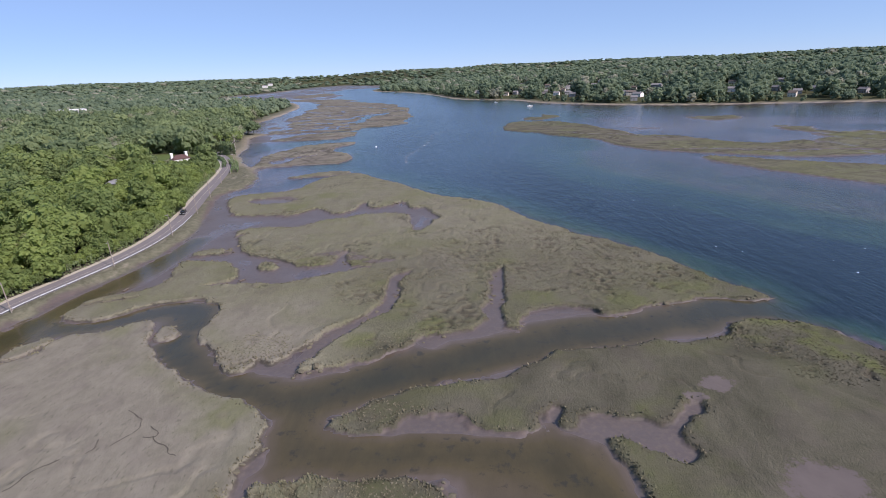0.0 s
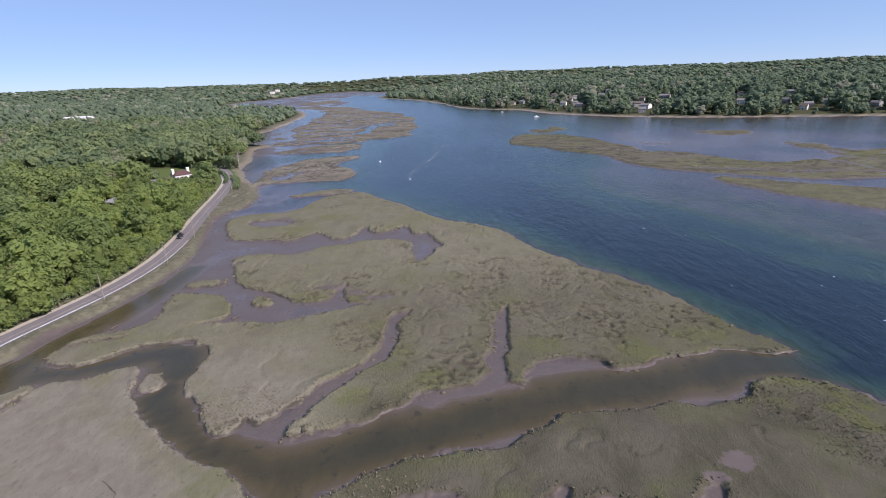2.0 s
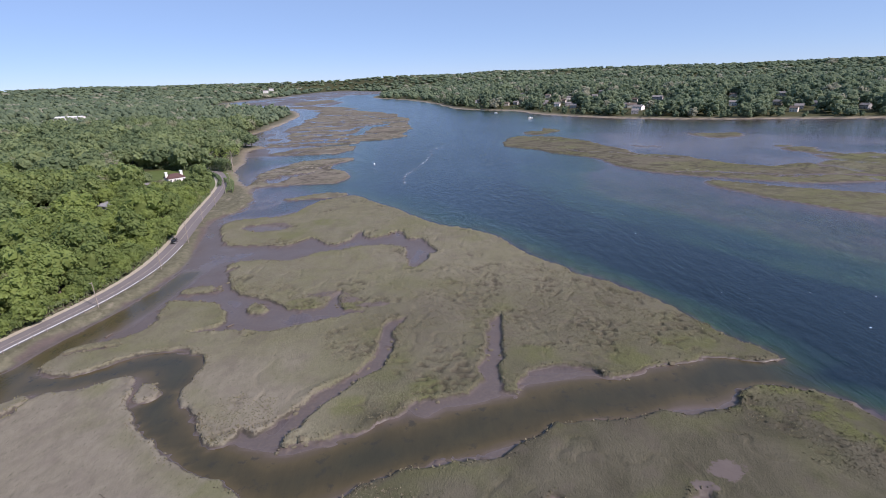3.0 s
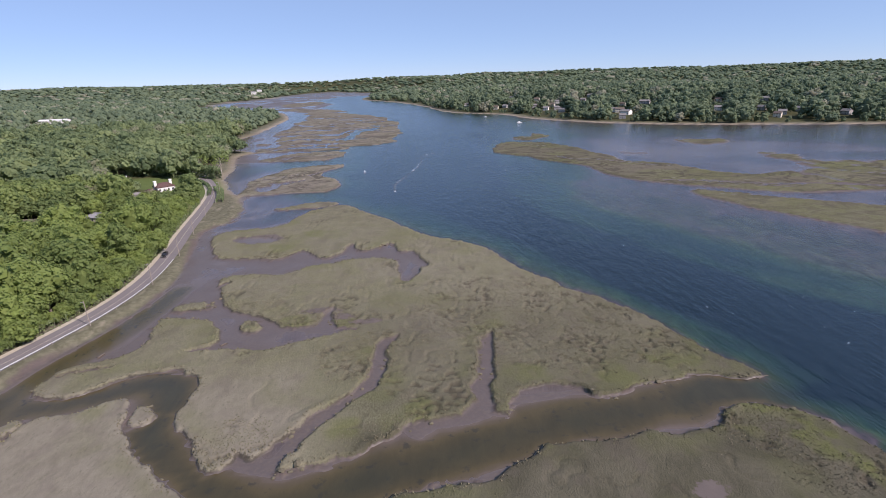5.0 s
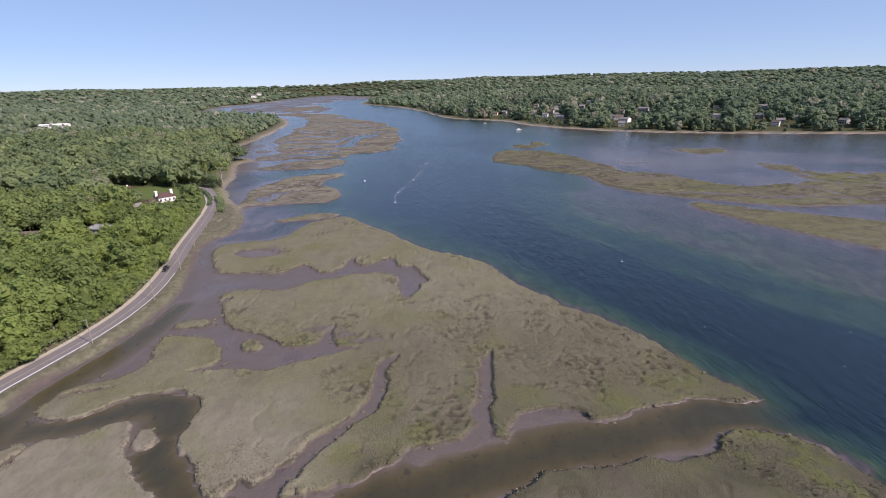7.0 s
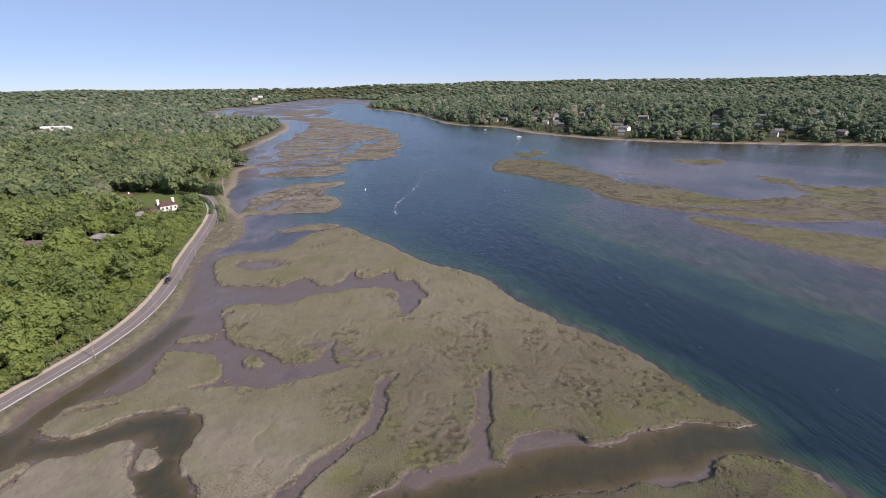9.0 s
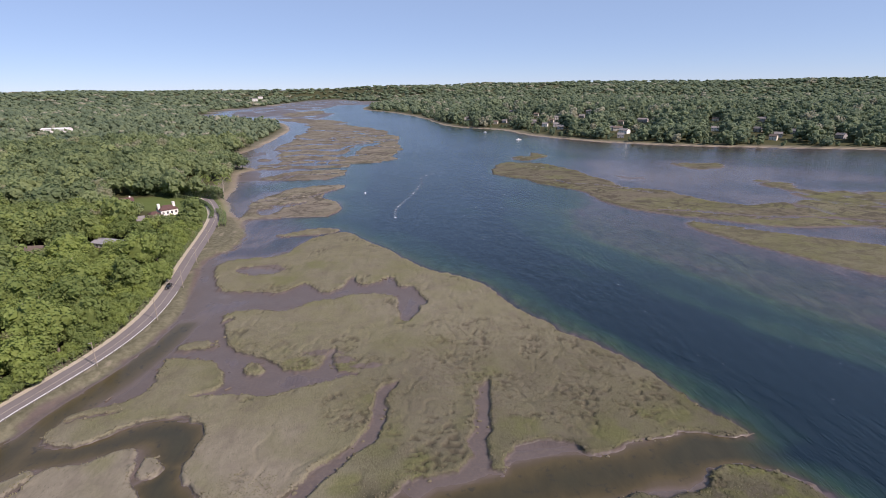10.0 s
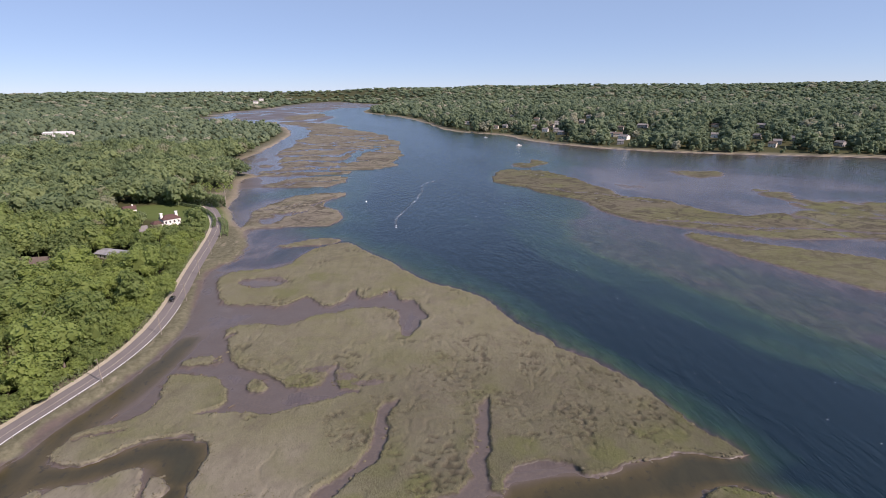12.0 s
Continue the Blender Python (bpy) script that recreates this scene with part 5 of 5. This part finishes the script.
def car(x, y, yaw):
    top = new("car")
    prof = [(-2.3, 0.35), (2.3, 0.35), (2.36, 0.7), (2.2, 0.98), (1.25, 1.08), (0.55, 1.62), (-1.75, 1.68), (-2.28, 1.1), (-2.36, 0.7)]
    bm = prism(prof, -0.92, 0.92)
    bmesh.ops.bevel(bm, geom=bm.edges[:], offset=0.07, segments=2, affect="EDGES")
    part("body", bm, CAR_PAINT, top, "glossy black bodywork")
    part("windscreen", prism([(1.24, 1.13), (1.28, 1.13), (0.64, 1.6), (0.6, 1.6)], -0.74, 0.74), GLASS, top)
    part("rear_window", prism([(-2.28, 1.18), (-2.2, 1.18), (-1.84, 1.6), (-1.9, 1.6)], -0.72, 0.72), GLASS, top)
    for s in (-1, 1):
        part("side_window", prism([(-1.95, 1.12), (1.0, 1.12), (0.5, 1.55), (-1.7, 1.58)], s * 0.915, s * 0.935), GLASS, top)
        part("headlight", box(2.2, 2.39, s * 0.62 - 0.2, s * 0.62 + 0.2, 0.72, 0.9, 0.03), LAMP_GLASS, top)
        part("tail_light", box(-2.39, -2.22, s * 0.7 - 0.14, s * 0.7 + 0.14, 0.8, 1.05, 0.03), RED_GLASS, top)
        for wx in (-1.45, 1.45):
            bm = bmesh.new()
            bmesh.ops.create_cone(bm, cap_ends=True, segments=20, radius1=0.36, radius2=0.36, depth=0.24, matrix=Matrix.Translation((wx, s * 0.84, 0.36)) @ Matrix.Rotation(radians(90), 4, "X"))
            w = part("wheel", bm, RUBBER, top, "black rubber tyre")
            bm = bmesh.new()
            bmesh.ops.create_cone(bm, cap_ends=True, segments=16, radius1=0.22, radius2=0.2, depth=0.27, matrix=Matrix.Translation((wx, s * 0.84, 0.36)) @ Matrix.Rotation(radians(90), 4, "X"))
            part("rim", bm, STEEL, w, "silver wheel rim")
    part("roof_rail", box(-1.5, 0.3, 0.72, 0.78, 1.66, 1.72, 0.01), STEEL, top)
    part("roof_rail", box(-1.5, 0.3, -0.78, -0.72, 1.66, 1.72, 0.01), STEEL, top)
    top.matrix_basis = pose(x, y, 1.685, 0, 0, yaw)
    tagged(top, "black sport utility car driving on the shore road", "car")


def motor_boat(x, y, yaw, long, label):
    top = new("motor_boat")
    bm = bmesh.new()
    rows = []
    for t in np.linspace(0, 1, 9):
        w = 0.17 * long * min(1, 1.9 * (1 - t) ** 0.55)
        px = -long / 2 + t * long
        up = 0.11 * long + 0.05 * long * t * t
        rows.append([bm.verts.new(p) for p in ((px, -w, up), (px, -w * 0.8, 0), (px, 0, -0.05 * long + 0.04 * long * t), (px, w * 0.8, 0), (px, w, up))])
    for a, b in zip(rows, rows[1:]):
        for k in range(4):
            bm.faces.new((a[k], a[k + 1], b[k + 1], b[k]))
        bm.faces.new((a[4], a[0], b[0], b[4]))
    bm.faces.new(rows[0][::-1])
    bmesh.ops.recalc_face_normals(bm, faces=bm.faces[:])
    part("hull", bm, HULL, top)
    part("cabin", box(-0.08 * long, 0.2 * long, -0.1 * long, 0.1 * long, 0.12 * long, 0.27 * long, 0.02 * long), HULL, top)
    part("windscreen", box(0.2 * long, 0.215 * long, -0.08 * long, 0.08 * long, 0.19 * long, 0.25 * long), GLASS, top)
    part("outboard_motor", box(-0.56 * long, -0.5 * long, -0.04 * long, 0.04 * long, -0.05 * long, 0.2 * long, 0.01 * long), RUBBER, top)
    top.matrix_basis = pose(x, y, 0.05, 0, 0, yaw)
    tagged(top, label, "boat")


def buoy(x, y):
    top = new("mooring_buoy")
    bm = bmesh.new()
    bmesh.ops.create_uvsphere(bm, u_segments=14, v_segments=10, radius=0.55, matrix=Matrix.Diagonal((1, 1, 0.8, 1)))
    part("float", bm, HULL, top)
    part("mooring_ring", box(-0.06, 0.06, -0.06, 0.06, 0.4, 0.75, 0.02), STEEL, top)
    top.matrix_basis = pose(x, y, 0.12)
    tagged(top, "white round mooring buoy floating on the river", "buoy")


def drift_log(x, y, yaw, long, z=None):
    r = np.random.RandomState(int(long * 31))
    path = [(long * t, 0.25 * math.sin(3 * t), 0.15 + 0.1 * t) for t in np.linspace(0, 1, 6)]
    arr = [tube(path, [0.26, 0.25, 0.22, 0.2, 0.15, 0.08], 7)]
    for k in range(3):
        a = r.uniform(0, 6.28)
        arr.append(tube([(0.1, 0, 0.2), (-0.4, 0.5 * math.cos(a), 0.25 + 0.4 * abs(math.sin(a)))], [0.1, 0.03], 5))
    ob = new("drift_log", mesh_of("drift_log", *join_arrays(arr)))
    ob.data.materials.append(LOG)
    ob.matrix_basis = pose(x, y, height_at(x, y) if z is None else z, 0, 0, yaw)
    tagged(ob, "bleached brown driftwood log stranded on the marsh edge", "driftwood", "stranded driftwood")


def leafy_row(name, line, wide, high, cards, card, label, cat, seed, tint=(0.1, 0.4)):
    """A hedge or thicket: leaf sprays over a rounded row."""
    r = np.random.RandomState(seed)
    p = resample_line(line, 0.25)
    k = r.randint(0, len(p), cards)
    side, up = r.uniform(-1, 1, cards), r.uniform(0, 1, cards) ** 0.7
    edge = np.where(r.uniform(size=cards) < 0.5, np.sign(side) * 0.97, side)
    lift = np.where(np.abs(edge) > 0.9, up, 1.0) * high * (1 + 0.1 * r.normal(size=cards))
    d = np.gradient(p, axis=0)
    d /= np.linalg.norm(d, axis=1, keepdims=True)
    x = p[k, 0] - d[k, 1] * edge * wide / 2
    y = p[k, 1] + d[k, 0] * edge * wide / 2
    c = np.stack([x, y, ground_z(x, y) + lift], -1)
    a, b = r.normal(size=(cards, 3)), r.normal(size=(cards, 3))
    a /= np.linalg.norm(a, axis=1, keepdims=True)
    b /= np.linalg.norm(b, axis=1, keepdims=True)
    s = card * r.uniform(0.6, 1.2, (cards, 1))
    v = np.stack([c - a * s, c - b * s * 0.7, c + a * s, c + b * s * 0.7], 1).reshape(-1, 3)
    i = np.arange(cards)[:, None] * 4
    ob = new(name, mesh_of(name, v, np.vstack([i + [0, 1, 2], i + [0, 2, 3]]), False, (("tint", np.repeat(r.uniform(tint[0], tint[1], cards), 4)),)))
    ob.data.materials.append(LEAF_FAR)
    return tagged(ob, label, cat, kind="stuff")


def marsh_grass():
    """Tufts of cord grass on the nearer islands."""
    r = np.random.RandomState(77)
    g = Mat("cord_grass", 0.9, 0.15)
    isl = g.node("ShaderNodeNewGeometry").outputs["Random Per Island"]
    col = g.mix(isl, (0.092, 0.084, 0.056), (0.168, 0.152, 0.106))
    grass = g.done(g.mix(g.ramp(g.noise(0.06, 4), (0.45, 0.0), (0.65, 0.5)), col, (0.145, 0.148, 0.075)))
    n = 230000
    y = 50 + 170 * r.uniform(size=n) ** 1.35
    x = r.uniform(-1, 1, n) * 130
    ms = marsh_sd(x, y)
    ok = (ms > 0.1) & (np.abs(x) < y * 0.98 + 8) & (r.uniform(size=n) < 0.3 * smooth(2.2, 0.3, ms) + 0.6 * rough_marsh(x, y))
    x, y = x[ok], y[ok]
    n = len(x)
    z = ground_z(x, y)
    c = np.stack([x, y, z - 0.05], -1)
    verts, faces = [], []
    for k in range(2):
        a = r.uniform(0, 6.28, n)
        w, h = r.uniform(0.12, 0.26, n), r.uniform(0.10, 0.26, n) * (1 + 0.8 * smooth(2, 0.4, ms[ok]))
        d = np.stack([np.cos(a) * w, np.sin(a) * w, 0 * a], -1)
        tip = c + np.stack([r.normal(0, 0.13, n) - 0.08, r.normal(0, 0.13, n) + 0.06, h], -1)
        verts.append(np.stack([c - d, c + d, tip], 1).reshape(-1, 3))
        faces.append(np.arange(n)[:, None] * 3 + [0, 1, 2] + 3 * n * k)
    ob = new("marsh_grass", mesh_of("marsh_grass", np.vstack(verts), np.vstack(faces), False))
    ob.data.materials.append(grass)
    tagged(ob, "tufts of olive and straw-coloured cord grass on the marsh", "grass", kind="stuff")



def peat_clods():
    """Slumped lumps of sod at the foot of the marsh banks, in loose clusters."""
    r = np.random.RandomState(31)
    n = 60000
    x, y = r.uniform(-105, 95, n), 50 + 190 * r.uniform(size=n) ** 1.3
    ms, ld = marsh_sd(x, y), land_sd(x, y)
    ok = (ms > -1.5) & (ms < 0.3) & (ld < -3) & (fbm(x, y, 11, 3, 71) > 0.45)
    x, y = x[ok][:160], y[ok][:160]
    z = ground_z(x, y)
    chunks = []
    for k in range(len(x)):
        v, f = ICO1
        s = 0.22 + 0.6 * r.uniform() ** 1.6
        chunks.append((v * r.uniform(0.6, 1.35, (len(v), 1)) * [s, s * r.uniform(0.5, 1.1), s * 0.55] + [x[k], y[k], z[k] + 0.04], f))
    ob = new("peat_clods", mesh_of("peat_clods", *join_arrays(chunks), smooth_faces=False))
    ob.data.materials.append(plain("slumped_sod", (0.070, 0.062, 0.044), (0.165, 0.150, 0.105), 1.6, 0.95, 0.1, 0.08))
    tagged(ob, "slumped clods of brown sod along the marsh banks", "peat clods", kind="stuff")


CRACKS = [
    [(-60, 75.7), (-57.7, 74.3), (-55.8, 73), (-55, 71.5), (-55.3, 70), (-55.6, 68.7)],
    [(-51.4, 68.5), (-49, 66.6), (-46.5, 64.5), (-45, 63)],
    [(-68, 57.3), (-67, 58), (-66.8, 61), (-65, 62), (-63.3, 63.5)],
    [(-60.6, 64.8), (-59.8, 65.8), (-60.5, 68)],
    [(-52.7, 68), (-50, 68.4), (-52.8, 71)],
    [(-59.3, 59.2), (-58, 59.7)],
    [(-57.4, 66.4), (-56.4, 68), (-55.6, 68.7)]]


def marsh_cracks():
    """Narrow drainage cracks in the matted marsh."""
    r = np.random.RandomState(19)
    runs = CRACKS
    verts, faces, n = [], [], 0
    for run in runs:
        p = resample_line(chaikin(run, 1, False), 0.4)
        p = p + np.stack([0.35 * fbm(p[:, 0], p[:, 1], 1.6, 2, 5), 0.35 * fbm(p[:, 0], p[:, 1], 1.6, 2, 6)], -1)
        d = np.gradient(p, axis=0)
        d /= np.linalg.norm(d, axis=1, keepdims=True) + 1e-6
        side = np.stack([-d[:, 1], d[:, 0]], -1) * (0.035 + 0.07 * r.uniform(size=(len(p), 1)))
        for q, lift in ((p + side * 1.6, 0.05), (p, 0.02), (p - side, 0.04)):
            verts.append(np.c_[q, ground_z(q[:, 0], q[:, 1]) + lift])
        k, m = np.arange(len(p) - 1), len(p)
        for a in (0, m):
            faces.append(np.stack([k + a, k + a + m, k + a + m + 1, k + a + 1], -1) + n)
        n += 3 * m
    ob = new("marsh_cracks", mesh_of("marsh_cracks", np.vstack(verts), np.vstack(faces), True))
    ob.data.materials.append(plain("dark_wet_peat", (0.055, 0.047, 0.037), (0.09, 0.078, 0.06), 2.0, 0.8))
    tagged(ob, "thin dark drainage cracks in the matted marsh grass", "cracks", kind="stuff")


def foam_flecks():
    """Small wave crests breaking white on the windy river, and a pale boat trail."""
    r = np.random.RandomState(8)
    foam = plain("white_foam", (0.55, 0.58, 0.60), (0.75, 0.77, 0.78), 4, 0.7)
    verts, faces, n = [], [], 0
    x, y = r.uniform(20, 330, 900), r.uniform(90, 420, 900)
    d, w = line_dist(x, y, DEEP, DEEP_HALF)
    ok = np.nonzero((d < 1.5 * w) & (marsh_sd(x, y) < -12))[0][:26]
    for k in ok:
        s, q = r.uniform(0.08, 0.18) * (1 + y[k] / 400), 6
        a = np.linspace(0, 2 * math.pi, q, endpoint=False)
        rad = s * r.uniform(0.6, 1.2, q)
        verts.append(np.stack([x[k] + rad * np.cos(a) * 1.5, y[k] + rad * np.sin(a) * 0.6, np.full(q, 0.03)], -1))
        faces.append(np.array([(0, i, i + 1) for i in range(1, q - 1)]) + n)
        n += q
    ob = new("foam_flecks", mesh_of("foam_flecks", np.vstack(verts), np.vstack(faces), False))
    ob.data.materials.append(foam)
    tagged(ob, "scattered white flecks of foam on the river", "foam", kind="stuff")
    trail = Mat("thin_foam", 0.6, 0.3)
    trail.done(trail.mix(trail.noise(0.3, 4), (0.25, 0.29, 0.32), (0.5, 0.54, 0.57)))
    clear = trail.node("ShaderNodeBsdfTransparent")
    both = trail.node("ShaderNodeMixShader", Fac=trail.ramp(trail.noise(0.22, 5, 0.65), (0.42, 0.0), (0.62, 0.55)))
    trail.t.links.new(clear.outputs[0], both.inputs[1])
    trail.t.links.new(trail.b.outputs[0], both.inputs[2])
    trail.t.links.new(both.outputs[0], trail.t.nodes["Material Output"].inputs[0])
    p = resample_line(chaikin([(20, 535), (-4, 512), (-11, 496), (-9, 467), (-13, 437), (-21, 394), (-28, 368), (-25, 335)], 3, False), 3.0)
    p = p + np.stack([0.8 * fbm(p[:, 1], p[:, 0], 14, 2, 3), 0 * p[:, 0]], -1)
    ob = strip("boat_trail", p, 0.7, 0.7, 0.035, trail.m, "thin pale foam trail left on the river", "foam", "stuff", 0.02)


line = build_road()
build_rail(line)
mansion()
cottage(-229, 376, 40, 8, 6.5, 3.4, 2.2, WHITE, RED_ROOF, "small white lodge with a dark red roof", True, 1)
cottage(-187, 316, 30, 7, 6, 3.6, 2.6, WHITE, GREY_ROOF, "white gabled outbuilding among the trees", False, 1)
cottage(-172, 271, -19, 32, 9, 2.8, 1.5, CREAM, PATCHED_ROOF, "long low house with a patched pale grey roof", True, 1)
cottage(-207, 254, 5, 15, 9, 3.0, 2.8, GREY_WALL, BROWN_ROOF, "low house with a brown shingle roof among trees", False, 1)
cottage(-698, 967, 8, 48, 14, 7, 2.0, WHITE, PALE_ROOF, "long white building with a pale roof in the woods", False, 2)
WALLS, ROOFS = (WHITE, CREAM, GREY_WALL, GREY_WALL), (GREY_ROOF, BROWN_ROOF, GREY_ROOF, GREY_ROOF)
WORDS = ("white clapboard shore house with a grey roof", "cream shore house with a brown roof", "grey shingle shore house with a grey roof", "grey shingle shore house beneath the trees")
for k, (hx, hy, w) in enumerate(EAST_HOUSES):
    cottage(hx, hy, -12 - 18 * (k % 3) + math.degrees(math.atan2(-hx, hy)) + 15, w, w * 0.66, 5.2, 2.6, WALLS[k % 4], ROOFS[k % 4], WORDS[k % 4], k % 2 == 0, 2, group="houses on the far shore")
for hx, hy in ((-1057, 3231), (-980, 2900)):
    cottage(hx, hy, 10, 26, 16, 10, 5, WHITE, GREY_ROOF, "distant white house above the shore", False, 2, z=height_at(hx, hy) + 14)
poles = resample_line(offset_line(line, 4.7), 1.0)
for py in (118, 150.3, 183, 216, 249, 283, 317, 345):
    k = int(np.argmin(np.abs(poles[:, 1] - py)))
    d = poles[k + 1] - poles[k]
    utility_pole(poles[k, 0], poles[k, 1], math.degrees(math.atan2(d[1], d[0])) - 90)
k = int(np.argmin(np.abs(line[:, 1] - 216)))
d = line[k] - line[k + 1]
side = offset_line(line, -1.4)[k]
car(side[0], side[1], math.degrees(math.atan2(d[1], d[0])))
motor_boat(144, 832, 200, 9, "white motor boat moored off the far shore")
motor_boat(104, 975, 170, 7, "small white motor boat off the far shore")
buoy(-57, 424)
drift_log(78.5, 110.5, 20, 3.4)
drift_log(-96, 133, 75, 2.4)
drift_log(-63, 137, 40, 2.0)
leafy_row("hedge", [(-152, 340), (-158, 357), (-166, 372), (-176, 386), (-190, 402), (-208, 410), (-232, 412)], 1.8, 2.2, 5200, 0.4, "clipped dark green hedge round the mansion's lawn", "hedge", 9, (0.0, 0.2))
leafy_row("verge_thicket", offset_line(line[(line[:, 1] > 75) & (line[:, 1] < 322)], -6.4), 3.0, 2.6, 7000, 0.42, "low green thicket along the wood's edge", "bushes", 12, (0.5, 1.0))
leafy_row("roadside_shrubs", [(-136, 318), (-140, 330), (-148, 350), (-156, 362)], 4.0, 2.4, 1500, 0.5, "scrubby green bushes between the road and the shore", "bushes", 10, (0.3, 0.9))
leafy_row("wood_edge_thicket", [(-170, 402), (-186, 412), (-206, 418), (-232, 420), (-246, 410)], 6.0, 8.5, 7000, 0.9, "leafy green undergrowth at the edge of the wood", "bushes", 21, (0.2, 0.8))
marsh_grass()
peat_clods()
foam_flecks()
marsh_cracks()
